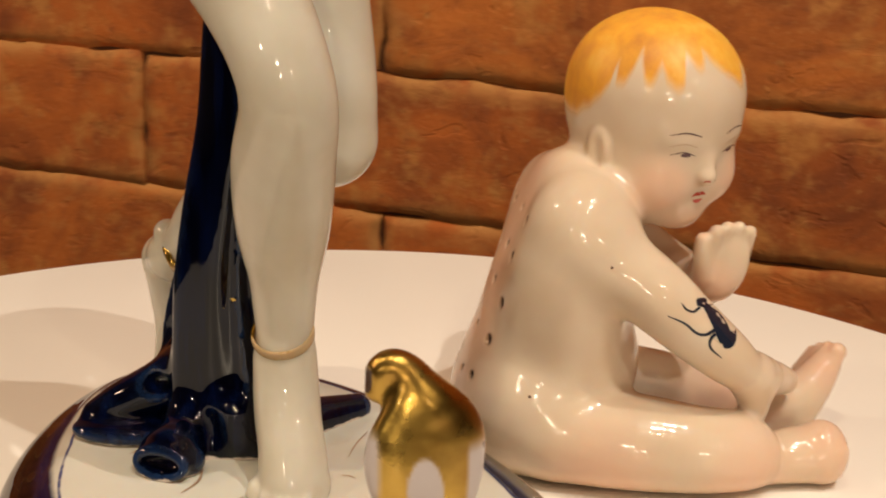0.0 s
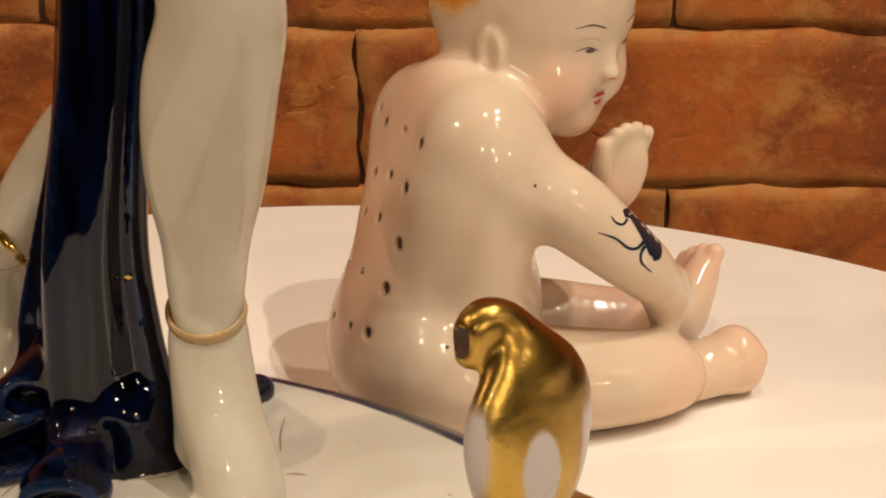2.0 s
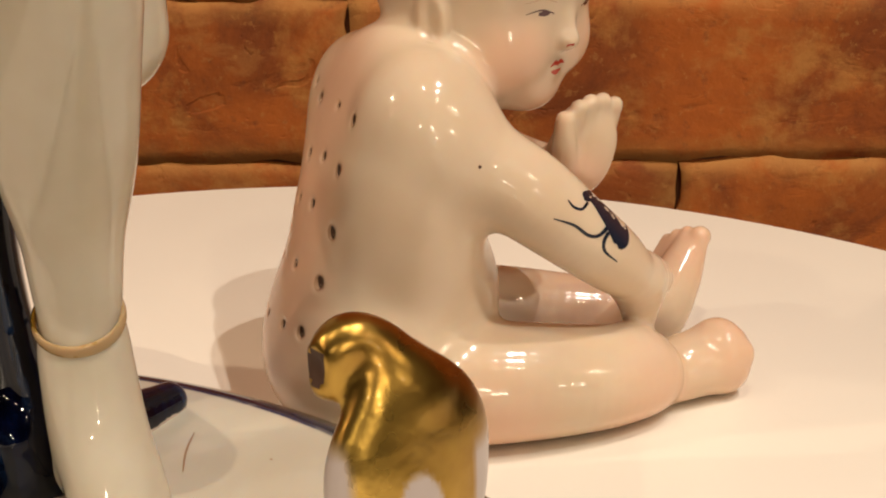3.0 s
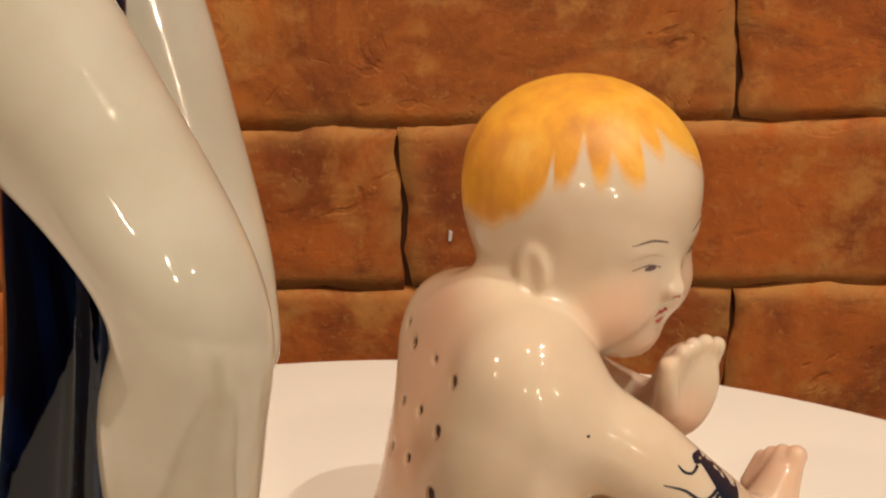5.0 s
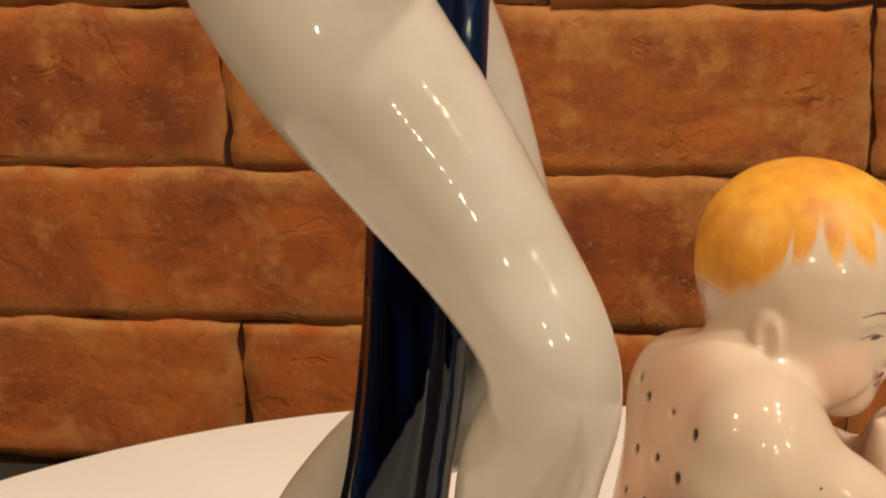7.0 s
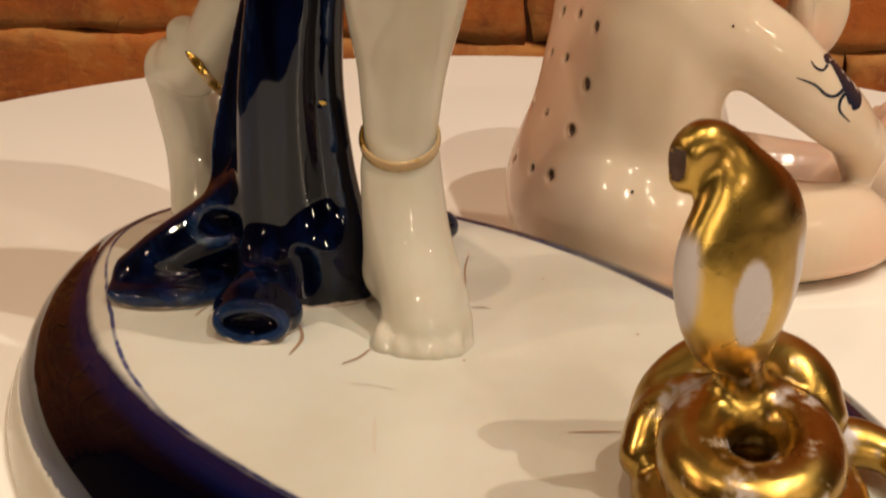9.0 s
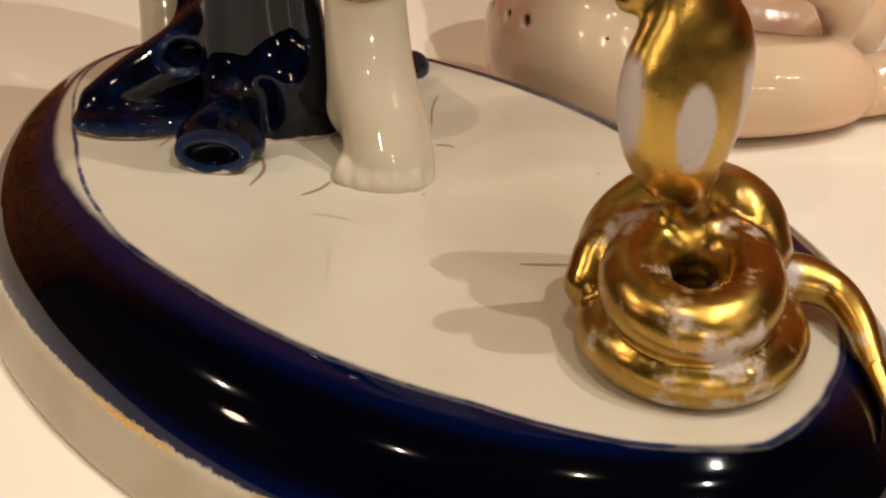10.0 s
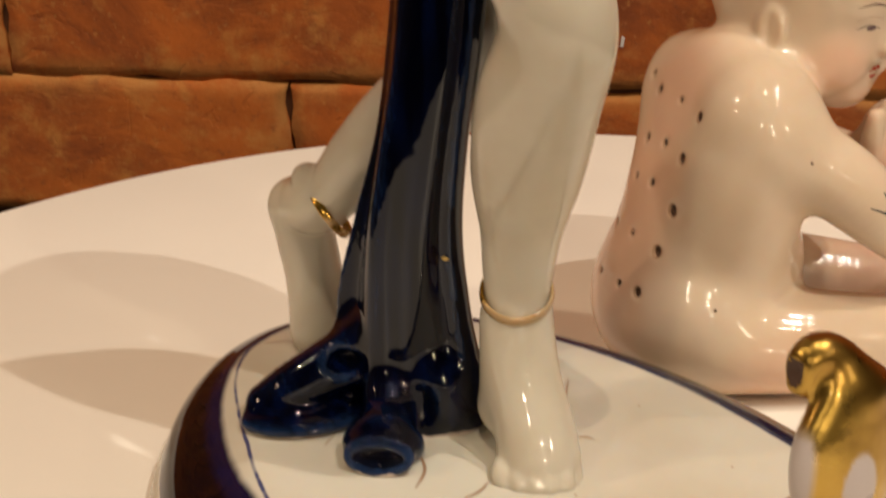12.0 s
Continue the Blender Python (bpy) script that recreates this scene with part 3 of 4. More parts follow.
bend = -((total / number[:, None] - v) * flow).sum(1)
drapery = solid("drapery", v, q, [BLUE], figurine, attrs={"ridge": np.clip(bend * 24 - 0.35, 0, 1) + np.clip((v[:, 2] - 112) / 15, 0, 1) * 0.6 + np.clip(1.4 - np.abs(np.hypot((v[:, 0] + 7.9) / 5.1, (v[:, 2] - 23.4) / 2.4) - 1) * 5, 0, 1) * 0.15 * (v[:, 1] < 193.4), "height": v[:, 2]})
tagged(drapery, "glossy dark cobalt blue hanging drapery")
solid("gold_speck", [(1.2 + x, 203.9, 52.0 + z) for x, z in ((-0.6, 0.1), (0, -0.35), (0.7, 0.0), (0.1, 0.35))], [(0, 1, 2, 3)], [GOLDPAINT], figurine)

# gilded snake coiled on the base
snake = Field((38, 138, 12), (92, 182, 76), 0.55)
lower = [(58.5 + 9.6 * math.cos(a), 157.5 + 9.6 * math.sin(a), 24.0, 3.6) for a in np.linspace(0.9, 6.6, 15)]
snake.limb([(82.0, 150.0, 16.6, 0.5), (80.8, 153.8, 18.4, 1.1), (79.2, 158.2, 20.6, 1.6), (77.6, 162.8, 23.2, 2.0), (75.0, 166.6, 24.6, 2.4), (71, 167.6, 25.4, 3.0), (67, 166.5, 25, 3.4)] + lower, 0, steps=4)
upper = [(58.0 + 6.3 * math.cos(a), 155.6 + 6.9 * math.sin(a), 31.0 + 1.3 * math.sin(a), 4.0) for a in np.linspace(0, 2 * math.pi, 17)]
snake.limb(upper, 0, steps=4)
snake.limb([(46.8, 160, 27, 3.0), (48.2, 163, 29.8, 3.3), (51.6, 164.4, 31.6, 3.2), (56, 163.4, 32.4, 3.0)], 0.5, steps=4)
snake.limb([(57.2, 162.6, 33.6, 3.0), (56.8, 161.8, 37.0, 2.8), (56.3, 160.6, 41.0, 2.6), (55.9, 159.4, 45.0, 2.6)], 2.0, steps=4)
snake.limb([(47.5, 164, 27, 3.2), (49.5, 167, 31, 3.7), (54, 169.6, 33.6, 4.0), (59.6, 169.0, 34.6, 4.3), (63.6, 166.8, 33.6, 4.4), (65.6, 164.4, 30.6, 3.8)], 0)
HOOD = np.array([55.2, 158.0, 56.5])
SIDE, FACE = np.array([0.77, 0.64, 0]), np.array([0.64, -0.77, 0])


def hood(across, ahead, height):
    """From the hood's own plane to the place."""
    p = HOOD + SIDE * across + FACE * ahead
    return p[0], p[1], height


snake.egg(hood(0, 0, 53.4), (8.6, 3.4, 10.4), 2, (0, 0, 40))
snake.egg(hood(0.4, 0, 48.2), (6.7, 3.0, 8.6), 2.5, (0, 0, 40))
snake.egg(hood(0.9, -0.4, 59.0), (4.0, 2.6, 7.5), 2.5, (0, -42, 40))
snake.limb([(55.6, 158.7, 61.0, 3.0), (53.2, 158.0, 64.8, 2.45), (50.8, 157.0, 66.3, 2.3), (49.2, 156.2, 65.2, 2.1), (48.8, 155.8, 62.8, 1.5)], 1.5)
MOUTH = (47.6, 154.3, 64.8)
snake.egg(MOUTH, (1.15, 1.5, 1.75), 0.5, (0, 0, 12), cut_out=True)
v, q = snake.mesh()
across, height = (v - HOOD) @ SIDE, v[:, 2]
facing = (v - HOOD) @ FACE
spot = np.clip((1 - np.hypot((across + 1.0 + (height - 48) * 0.06) / 2.6, (height - 49.6) / 5.4)) * 9, 0, 1) * (facing > 0.4)
edges = np.clip((-across - 6.9) * 1.6, 0, 1) * np.clip((59 - height) / 2, 0, 1) * np.clip((height - 44) / 2, 0, 1)
edges = np.maximum(edges, np.clip((across - 4.9) * 1.6, 0, 1) * np.clip((56 - height) / 2, 0, 1) * np.clip((height - 38.5) / 2, 0, 1))
# faces within the carved mouth are coloured dark, standing for the shade inside
mouth_shade = np.linalg.norm((v[q].mean(1) - np.array(MOUTH)) / (1.35, 1.75, 1.95), axis=1) < 1
snake_part = solid("snake", v, q, [GOLD, PIT_SHADE_MOLE], figurine, mouth_shade.astype(int), attrs={"bare": np.maximum(spot, edges), "worn": np.clip((42 - height) / 6, 0.0, 1)})

tagged(snake_part, "coiled gilded snake with worn white patches")

# faint brown brush lines fired into the white top
TOP = 20.78


def brush(points, width, material, name="brush_mark"):
    p = spline([(x, y, 0) for x, y in points], 4)[:, :2]
    verts, faces = [], []
    for i, a in enumerate(p):
        way = p[min(i + 1, len(p) - 1)] - p[max(i - 1, 0)]
        way = way / max(np.linalg.norm(way), 1e-6)
        w = width * (0.35 + 0.65 * math.sin(math.pi * (i + 0.6) / (len(p) + 0.2)))
        for s in (-1, 1):
            verts.append((a[0] - s * way[1] * w / 2, a[1] + s * way[0] * w / 2, TOP))
        if i:
            faces.append((2 * i - 2, 2 * i - 1, 2 * i + 1, 2 * i))
    return solid(name, verts, faces, [material], figurine)


for line, width in (
    (((-2.2, 196.6), (-0.9, 192.6), (-1.6, 188.0)), 0.55), (((9.2, 190.8), (8.1, 188.3), (6.1, 186.3)), 0.5), (((37.6, 173.0), (41, 173.5), (44.2, 173.9)), 0.4),
    (((-17.0, 201.0), (-17.6, 199), (-18.0, 197.4)), 0.3), (((19.4, 222.4), (19.4, 217), (20.2, 211.6)), 0.3), (((21.9, 204.5), (23.4, 204.8), (24.7, 204.3)), 0.3),
    (((46.0, 199.4), (46.1, 199.2), (46.2, 199)), 0.5), (((31.5, 215.2), (31.6, 215.0), (31.7, 214.8)), 0.4), (((22.5, 189.4), (22.6, 189.2), (22.7, 189)), 0.5),
    (((-36.4, 228.4), (-33, 229.4), (-30.3, 229.5)), 0.3),
):
    brush(line, width, MARK)
brush(((13.0, 173.7), (13.6, 170), (14.4, 165.8)), 0.6, STAIN, "stain")
brush(((8.3, 181.3), (11, 181.4), (14.5, 180.6)), 0.25, STAIN, "stain")

# ---- seated doll ----
DOLL_AT, TURN = Vector((41, 265, 0)), math.atan2(0.44, 0.9)
doll = Field((-26, -42, -1), (84, 42, 104), 0.6)
doll.egg((-1, 1, 15), (17.2, 20, 17), 6)
doll.limb([(0, 1, 16, 16.5), (1, 1, 32, 15.5), (3.8, 1, 46, 14.2), (6.2, 1, 55, 12.4)], 8)
doll.egg((5.4, 13.6, 54.0), (11.0, 11.0, 11.0), 7).egg((6.0, -9.5, 54.5), (11, 11, 11), 7)
doll.egg((9, 1, 24), (13, 16, 15), 6)
doll.egg((3.6, 2, 40), (13.4, 18, 27), 6)
doll.egg((3.5, 1, 58), (8, 8, 8), 5)
doll.limb([(10.5, 2, 60, 9), (18.5, 3.5, 68, 9)], 4)
# the back is nearly flat
gx, gy, gz = (axis.reshape([-1 if k == n else 1 for k in range(3)]) for n, axis in enumerate(doll.axes))
plate = -(gx + 4.4 + 0.37 * (56.5 - gz) - (gy - 2) ** 2 / np.where(gy < 2, 150, 700)).astype(np.float32) / 1.066
doll.carve((slice(None), slice(None), slice(None)), -plate, 5.0)
doll.egg((4.6, -11.5, 44), (9.5, 7.5, 14), 9)
# head, turned to its right
CROWN, GAZE = np.array([24.0, 5.0, 81.0]), radians(-64)


def face(a, b, c):
    """From forward, left and up of the head to the doll's own measures."""
    return (CROWN[0] + a * math.cos(GAZE) - b * math.sin(GAZE), CROWN[1] + a * math.sin(GAZE) + b * math.cos(GAZE), CROWN[2] + c)


LOOK = math.degrees(GAZE)
doll.egg(face(-1.6, -0.6, 0.2), (18.2, 17.2, 16.2), 3, (0, 0, LOOK))
doll.egg(face(1.8, 0.6, -0.6), (17.0, 16.2, 15.6), 3, (0, 0, LOOK))
doll.egg(face(-4.5, -0.4, -6.5), (14.2, 15.2, 13), 4, (0, 0, LOOK))
doll.egg(face(4.0, -0.4, -12.8), (11.4, 13.4, 14.0), 7, (0, 0, LOOK))
doll.egg(face(9.2, 6.2, -16.5), (6, 6, 6), 4).egg(face(9.2, -6.2, -16.5), (6, 6, 6), 4)
doll.egg(face(9.2, -0.4, -23.6), (4.4, 5.2, 4.0), 3.5, (0, 0, LOOK))
doll.egg(face(16.2, 0, -13.2), (1.7, 1.5, 3.4), 2.2, (0, -14, LOOK))
doll.egg(face(16.9, 0, -14.9), (1.7, 1.9, 1.4), 1.2, (0, 0, LOOK))
doll.egg(face(13.0, 0, -19.3), (1.5, 2.2, 1.2), 1.4, (0, 0, LOOK)).egg(face(12.4, 0, -21.0), (1.5, 1.8, 1.1), 1.2, (0, 0, LOOK))
doll.egg(face(13.8, 4.8, -6.6), (2.0, 4.0, 2.0), 3, (0, 0, LOOK)).egg(face(13.8, -4.8, -6.6), (2.0, 4.0, 2.0), 2.5, (0, 0, LOOK))
for s in (-1, 1):
    doll.egg(face(1.6, s * 15.9, -10.8), (4.1, 2.5, 5.6), 0.6, (0, 10, LOOK + s * 20))
    doll.egg(face(4.2, s * 18.4, -10.0), (2.3, 1.0, 3.6), 1.4, (0, 10, LOOK + s * 20), cut_out=True)
# near arm reaching down to the feet
doll.limb([(6, -11, 57, 9.2), (12, -14.5, 50, 8.0), (20, -18.2, 44, 7.3), (28, -19.6, 37, 6.4), (35, -18.6, 31, 5.7), (40, -16.2, 26.5, 4.9), (45, -12.5, 22.4, 4.8)], 4)
doll.limb([(44, -13.5, 24, 4.2), (50, -8, 20.5, 3.8), (55, -2, 17, 3.2)], 2)
doll.limb([(42.6, -15.2, 24, 4.6), (45.2, -12.4, 17.0, 3.3), (46.8, -10.0, 11.2, 1.3)], 1.6)
# far arm raised before the chin
doll.limb([(8, 14, 56, 8), (19, 19, 47, 7), (30, 14, 39.5, 6.2), (35.5, 4, 38.5, 5.4), (36.5, -2, 41.5, 5.4)], 4)
doll.egg((38.0, -4.4, 46.4), (5.6, 3.4, 7.4), 3, (0, 6, -18))
for k in range(4):
    x, y = 35.0 + k * 2.6, -7.0 + k * 0.6
    doll.limb([(x - 0.4, y + 2.2, 46.5, 2.0), (x, y + 0.9, 50.5, 1.8), (x + 0.3, y - 0.2, 52.8 + (0.6, 1.1, 0.9, -0.2)[k], 1.5)], 0.85)
doll.limb([(33.6, -5.6, 43.5, 2.4), (32.7, -7.0, 48.2, 2.0), (32.5, -7.5, 51.8, 1.6)], 1.0)
# legs
doll.limb([(4, -11, 11, 11), (18, -16, 10.4, 10.2), (31, -18.6, 9.4, 9.2), (40, -18.4, 8.4, 8.3), (46.5, -17.6, 5.8, 5.3), (52, -17, 6.3, 5.9), (57.5, -16.6, 6.4, 6.2)], 3)
doll.egg((59.6, -17.0, 7.0), (4.9, 6.2, 6.9), 2.0, (0, -6, 0))
for k in range(4):
    doll.egg((61.8, -21.2 + 2.7 * k, 10.0 - abs(k - 2.2) * 0.6), (1.4, 1.4, 2.0), 1.4)
doll.limb([(6, 12, 11, 11), (18, 15.5, 10, 9.6), (31, 14.5, 9, 8.4), (43, 9, 8.4, 7.2), (54, 5, 7.6, 6.2), (60, 5, 8, 5.4)], 4)
doll.limb([(59.5, 4.2, 6.6, 5.4), (64.8, 6.8, 11, 4.9), (69.2, 9.2, 15.6, 3.6)], 3)
for x, y, z, r in ((71.4, 8.4, 19.0, 2.1), (70.2, 11.0, 19.0, 1.5), (69.2, 13.0, 18.0, 1.4), (68.2, 14.8, 16.6, 1.35)):
    doll.limb([(x - 3, y - 1, z - 4.5, 2.0), (x, y, z, r)], 0.7)
HOLES = (
    (-3.3, -7.3, 56.5, 0.75), (-6.3, -6.6, 48.6, 0.8), (-8.7, -8.0, 39.1, 0.9), (-12.7, -7.5, 30.9, 0.9), (-14.5, -6.7, 22.4, 0.8),
    (-3.0, 1.0, 56.8, 0.45), (-6.8, 0.8, 48.9, 0.6), (-9.7, 0.2, 41.5, 0.6), (-13.4, 0.9, 31.4, 0.55), (-16.3, -1.0, 21.8, 0.6),
    (-3.2, 9.8, 56.1, 0.65), (-7.2, 7.7, 47.6, 0.65), (-10.3, 7.0, 40.5, 0.55), (-13.0, 9.0, 30.2, 0.5), (-16.0, 7.4, 20.6, 0.5),
    (-2.0, 14.5, 57.5, 0.5),
)
for x, y, z, r in HOLES:
    floor_at = doll.lay([(x - 9 * 0.97, y + 0.18 * y, z + 1.35)], (0.97, -0.02 * y, -0.15))[0]
    doll.egg(tuple(floor_at), (0.75, r * 1.05, r * 1.3), 0.6, cut_out=True)
v, q = doll.mesh()
v[:, 2] = np.maximum(v[:, 2], 0)

# hair wash, blush and painted marks
rel = v - CROWN
ahead, left = rel[:, 0] * math.cos(GAZE) + rel[:, 1] * math.sin(GAZE), -rel[:, 0] * math.sin(GAZE) + rel[:, 1] * math.cos(GAZE)
round_head = np.degrees(np.arctan2(left, ahead))
# the painted fringe hangs in uneven locks round the head
FRINGE = ((-180, -125, -105, -96, -89, -80, -74, -71.5, -70, -64, -60, -55, -50, -47, -43, -39, -35, -30, -24, -21.5, -19, -15, -12, -9, -6, 0, 10, 22, 27, 33, 42, 60, 90, 110, 180),
          (-6, -4, -4.4, -2.4, -2, 0.6, 3, 8.5, 3.6, 3.7, 5.5, 10, 5, 4, 5, 7.6, 4.5, 3.3, 3.6, 9.5, 9, 7.2, 6.8, 7.6, 10.2, 8, 5.6, 3.2, 3.6, 6.5, 3, 1, -1, -4, -6))
fringe = np.interp(round_head, *FRINGE)
hair = np.where((np.hypot(rel[:, 0], rel[:, 1]) < 21) & (rel[:, 2] > -16), rel[:, 2] - fringe, -9)


def glow(at, reach):
    return np.clip(1 - np.linalg.norm(v - np.array(at), axis=1) / reach, 0, 1) * 1.6


blush = np.clip(sum(glow(a, r) for a, r in (((-14, 4, 40), 20), ((-14, 4, 20), 20), ((-4, 4, 60), 14), (face(13, -9, -17), 9), (face(13, 9, -17), 9), ((40, -22, 6), 13), ((62, -17, 8), 13), ((68, 10, 16), 12), ((35, -6, 40), 9), ((46, 8, 8), 16), ((10, -22, 4), 16), (face(10, 0, -26), 8))), 0, 1)

paint_v, paint_f, paint_m = [], [], []


def stroke(points, widths, slot, start, u, w, way, lift=0.05, across=5):
    """A brush stroke in the plane of u and w through start, laid along way onto the doll."""
    rows = spline([(*p, r) for p, r in zip(points, widths)], 5) if len(points) > 2 else np.array([(*p, r) for p, r in zip(points, widths)], float)
    u, w, way, start = (np.array(a, float) for a in (u, w, way, start))
    grid = []
    for i, (x, y, r) in enumerate(rows):
        run = rows[min(i + 1, len(rows) - 1)][:2] - rows[max(i - 1, 0)][:2]
        run = run / max(np.linalg.norm(run), 1e-6)
        for t in np.linspace(-1, 1, across):
            grid.append(start + u * (x - run[1] * t * r / 2) + w * (y + run[0] * t * r / 2))
    lay(np.array(grid), way, len(rows), across, slot, lift)


def lay(grid, way, rows, across, slot, lift):
    p = doll.lay(grid, way)
    p = p + doll.normal(p) * lift
    base = len(v) + len(paint_v)
    paint_v.extend(p.tolist())
    held = np.abs(doll.at(p) - lift) < 0.25
    for i in range(rows - 1):
        for k in range(across - 1):
            a = base + i * across + k
            if not held[[a - base, a - base + 1, a - base + across + 1, a - base + across]].all():
                continue
            paint_f.append((a, a + 1, a + across + 1, a + across))
            paint_m.append(slot)


def dab(at, way, radii, slot, lift=0.05, tilt=0.0):
    """A round dab of paint, or of the painted shade inside a pin hole, laid along way."""
    way = Vector(way).normalized()
    side = way.cross(Vector((0, 0, 1))).normalized()
    over = side.cross(way)
    grid = []
    for r in (0.02, 0.55, 1.0):
        for k in range(15):
            a = k / 14 * 2 * math.pi + tilt
            grid.append(np.array(Vector(at) - way * 9 + side * math.cos(a) * r * radii[0] + over * math.sin(a) * r * radii[1]))
    lay(np.array(grid), np.array(way), 3, 15, slot, lift)


INWARD = (0.42, 0.86, -0.28)
RIGHT, RISE = (0.9, -0.436, 0), (0.1, 0.22, 0.97)
ARM = np.array((26.3, -26.4, 44.9)) - 12 * np.array(INWARD)
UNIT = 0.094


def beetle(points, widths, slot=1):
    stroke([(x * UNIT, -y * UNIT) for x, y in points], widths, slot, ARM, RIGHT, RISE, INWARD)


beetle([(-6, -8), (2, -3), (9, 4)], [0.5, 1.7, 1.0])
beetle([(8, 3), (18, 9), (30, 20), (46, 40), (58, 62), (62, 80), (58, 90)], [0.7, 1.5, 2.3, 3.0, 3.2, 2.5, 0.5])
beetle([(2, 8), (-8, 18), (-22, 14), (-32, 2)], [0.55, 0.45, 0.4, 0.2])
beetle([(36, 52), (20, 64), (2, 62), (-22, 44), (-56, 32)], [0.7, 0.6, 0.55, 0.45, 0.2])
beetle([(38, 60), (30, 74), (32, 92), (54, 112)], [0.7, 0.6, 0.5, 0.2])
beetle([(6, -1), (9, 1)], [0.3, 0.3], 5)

FRONT = np.array(face(30, 0, 0))
LEFTWARD, TOFACE = (-math.sin(GAZE), math.cos(GAZE), 0), (-math.cos(GAZE), -math.sin(GAZE), 0)


def feature(points, widths, slot):
    stroke(points, widths, slot, FRONT, LEFTWARD, (0, 0, 1), TOFACE, 0.04, 4)


for s in (-1, 1):
    feature([(s * 9.4, -5.6), (s * 6.4, -5.2), (s * 3.2, -6.1)], [0.1, 0.32, 0.2], 2)
    feature([(s * 9.2, -8.0), (s * 6.4, -7.5), (s * 3.6, -8.4)], [0.06, 0.16, 0.1], 4)
    feature([(s * 8.6, -9.8), (s * 6.2, -9.3), (s * 3.6, -10.2)], [0.1, 0.28, 0.16], 2)
    feature([(s * 6.6, -9.9), (s * 5.4, -9.9), (s * 4.6, -10.0)], [0.5, 1.0, 0.5], 2)
    feature([(s * 0.5, -15.5), (s * 1.5, -15.6)], [0.45, 0.4], 3)
feature([(-1.9, -19.4), (-0.7, -18.9), (0, -19.2), (0.7, -18.9), (1.9, -19.4)], [0.2, 0.75, 0.6, 0.75, 0.2], 3)
feature([(-1.3, -20.3), (0, -20.6), (1.3, -20.3)], [0.3, 1.0, 0.3], 3)
# each hole gets a brown rim and a dark dab, its inner shade as colour
for x, y, z, r in HOLES:
    dab((x, y, z), (0.97, -0.02 * y, -0.15), (r * 1.3, r * 1.55), 5, 0.04)
    dab((x, y - 0.1, z + 0.08), (0.97, -0.02 * y, -0.15), (r * 1.0, r * 1.25), 6, 0.09)
dab((10.0, -21.3, 51.1), (0.1, 0.95, -0.2), (0.28, 0.28), 6)
dab((-4.6, -19.5, 22.5), (0.1, 0.95, -0.2), (0.34, 0.3), 6)
dab((60.3, -16.7, 8.3), (-0.9, 0.3, -0.3), (0.9, 0.22), 2)
count = len(paint_v)
doll_mesh = solid("seated_doll", v.tolist() + paint_v, q.tolist() + paint_f, [DOLL, PAINT_DARK, PAINT_BROWN, PAINT_RED, PAINT_SHADE, PIT_RIM, PIT_SHADE_MOLE], None,
                  [0] * len(q) + paint_m, {"hair": np.append(hair, np.full(count, -9)), "blush": np.append(blush, np.zeros(count))})
doll_mesh.location, doll_mesh.rotation_euler = DOLL_AT * MM, (0, 0, TURN)
tagged(doll_mesh, "glazed porcelain seated baby doll with painted orange hair", "doll")

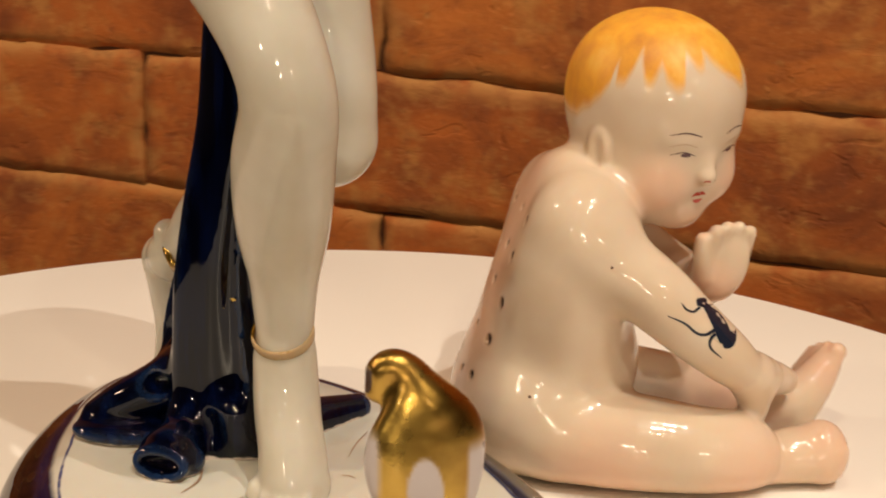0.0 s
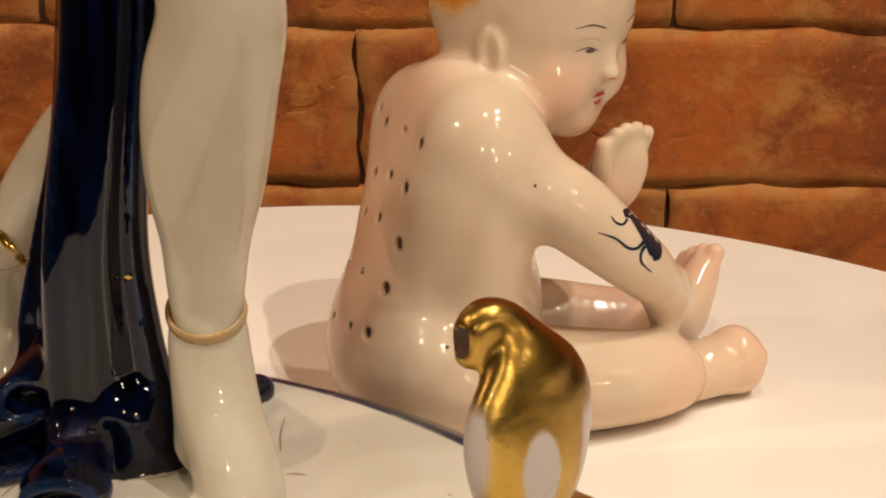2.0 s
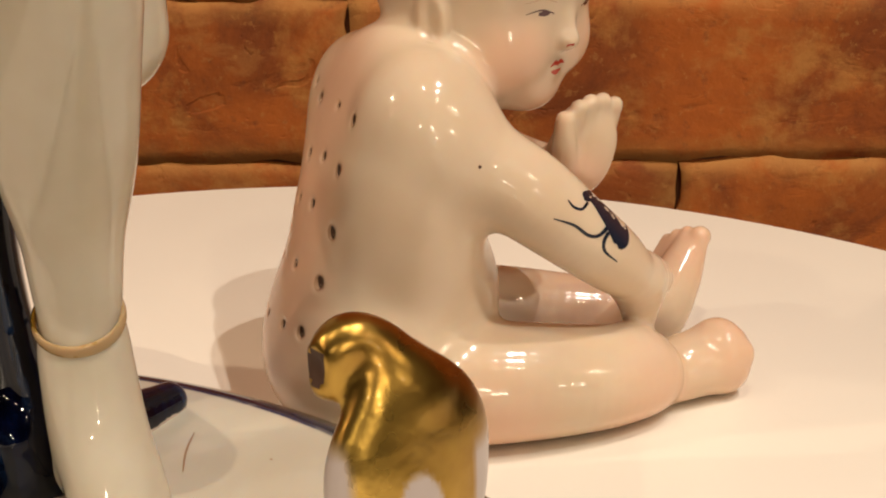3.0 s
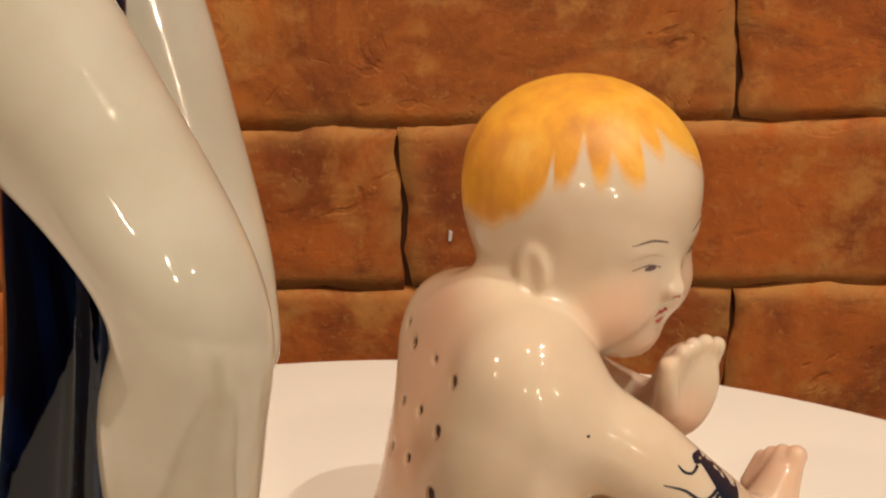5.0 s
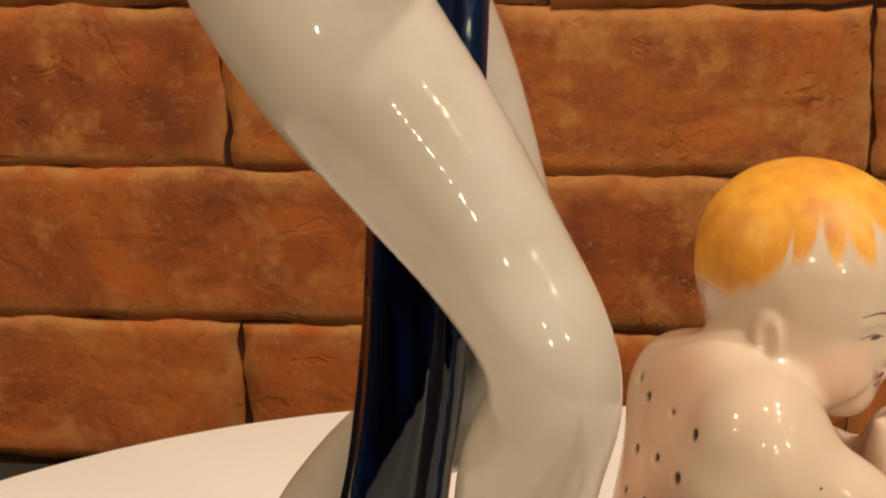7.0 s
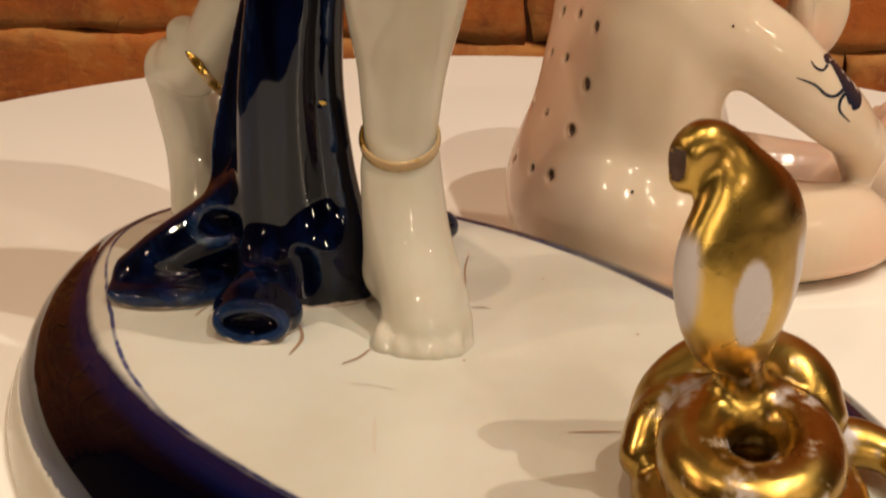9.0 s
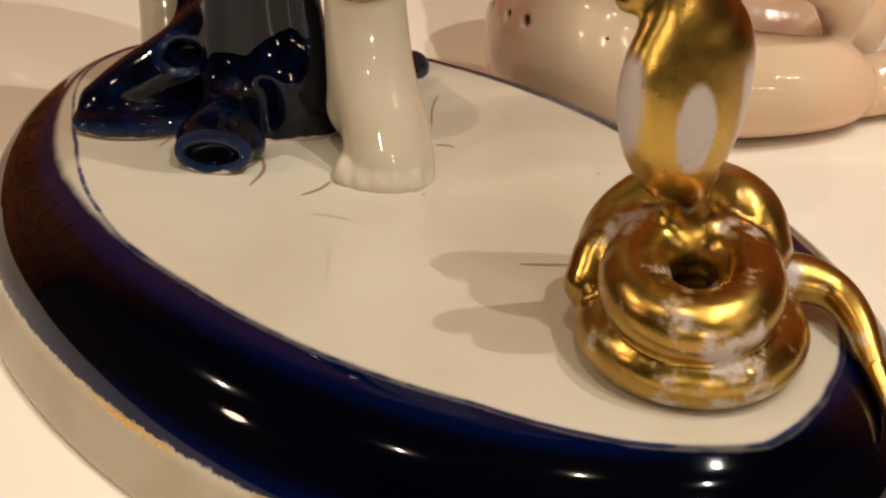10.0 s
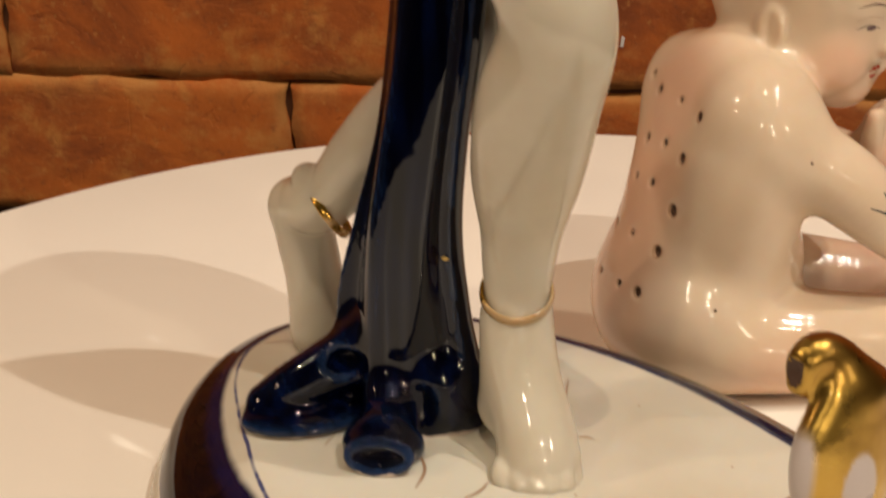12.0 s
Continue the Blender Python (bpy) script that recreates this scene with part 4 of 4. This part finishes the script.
# ---- bricks of the wall ----
def brick_mesh(seed):
    """A worn brick face with uneven edges; its back lies in the mortar."""
    rnd = random.Random(seed)
    nx, nz, deep = 40, 12, 0.012
    half_l, half_h = (LENGTH - 0.0026) / 2, (COURSE - 0.0007) / 2
    verts, faces, rim = [], [], []
    for i in range(nx + 1):
        for k in range(nz + 1):
            u, w = i / nx * 2 - 1, k / nz * 2 - 1
            x, z = u * half_l, w * half_h
            edge = min((1 - abs(u)) * half_l, (1 - abs(w)) * half_h)
            p = Vector((x * 14 + seed * 9.1, z * 14, seed * 3.3))
            if i in (0, nx):
                x += noise.noise(p * 3) * 0.0042 + noise.noise(p * 14) * 0.0014
            if k in (0, nz):
                z += noise.noise(p * 2.5 + Vector((5, 0, 0))) * 0.0032 + noise.noise(p * 13) * 0.0010
            fall = 0.0014 * max(0.0, 1 - edge / 0.003) ** 2
            y = noise.noise(p * 1.5) * 0.0011 + noise.noise(p * 5) * 0.0006 + noise.noise(p * 17) * 0.0004 + fall
            verts.append((x, y, z))
            rim.append(max(0.0, 1 - edge / 0.009))
    for i in range(nx):
        for k in range(nz):
            a = i * (nz + 1) + k
            faces.append((a, a + nz + 1, a + nz + 2, a + 1))
    loop = [i * (nz + 1) for i in range(nx + 1)] + [nx * (nz + 1) + k for k in range(1, nz + 1)] + [i * (nz + 1) + nz for i in range(nx - 1, -1, -1)] + [k for k in range(nz - 1, 0, -1)]
    start = len(verts)
    for a in loop:
        verts.append((verts[a][0], deep, verts[a][2]))
        rim.append(0)
    for j in range(len(loop)):
        m = (j + 1) % len(loop)
        faces.append((loop[j], start + j, start + m, loop[m]))
    mesh = bpy.data.meshes.new("brick")
    mesh.from_pydata(verts, [], faces)
    mesh.materials.append(CLAY)
    mesh.polygons.foreach_set("use_smooth", np.ones(len(mesh.polygons), bool))
    mesh.attributes.new("rim", "FLOAT", "POINT").data.foreach_set("value", np.array(rim, np.float32))
    return mesh


FLECK = plain("pale_plaster", (0.6, 0.55, 0.52), 0.7)
solid("plaster_fleck", [(19 + x, 598.6 + d, -37 + z) for d in (0, 2.4) for x, z in ((-0.4, -2.3), (1.0, -2.0), (1.5, 1.6), (0.2, 2.4))],
      [(0, 1, 2, 3), (0, 4, 5, 1), (1, 5, 6, 2), (2, 6, 7, 3), (3, 7, 4, 0)], [FLECK], wall, smooth=False)

BRICKS = [brick_mesh(s) for s in range(12)]
pick = random.Random(4)
for row in range(26):
    z = FOOT + (row + 0.5) * COURSE
    for k in range(-6, 7):
        x = k * LENGTH + (LENGTH / 2 if row % 2 else 0.0)
        ob = new("brick", BRICKS[pick.randrange(12)])
        ob.parent = wall
        ob.location = (x, WALL_Y + pick.uniform(-0.001, 0.001), z)
        if pick.random() < 0.5:
            ob.rotation_euler = (0, radians(180), 0)
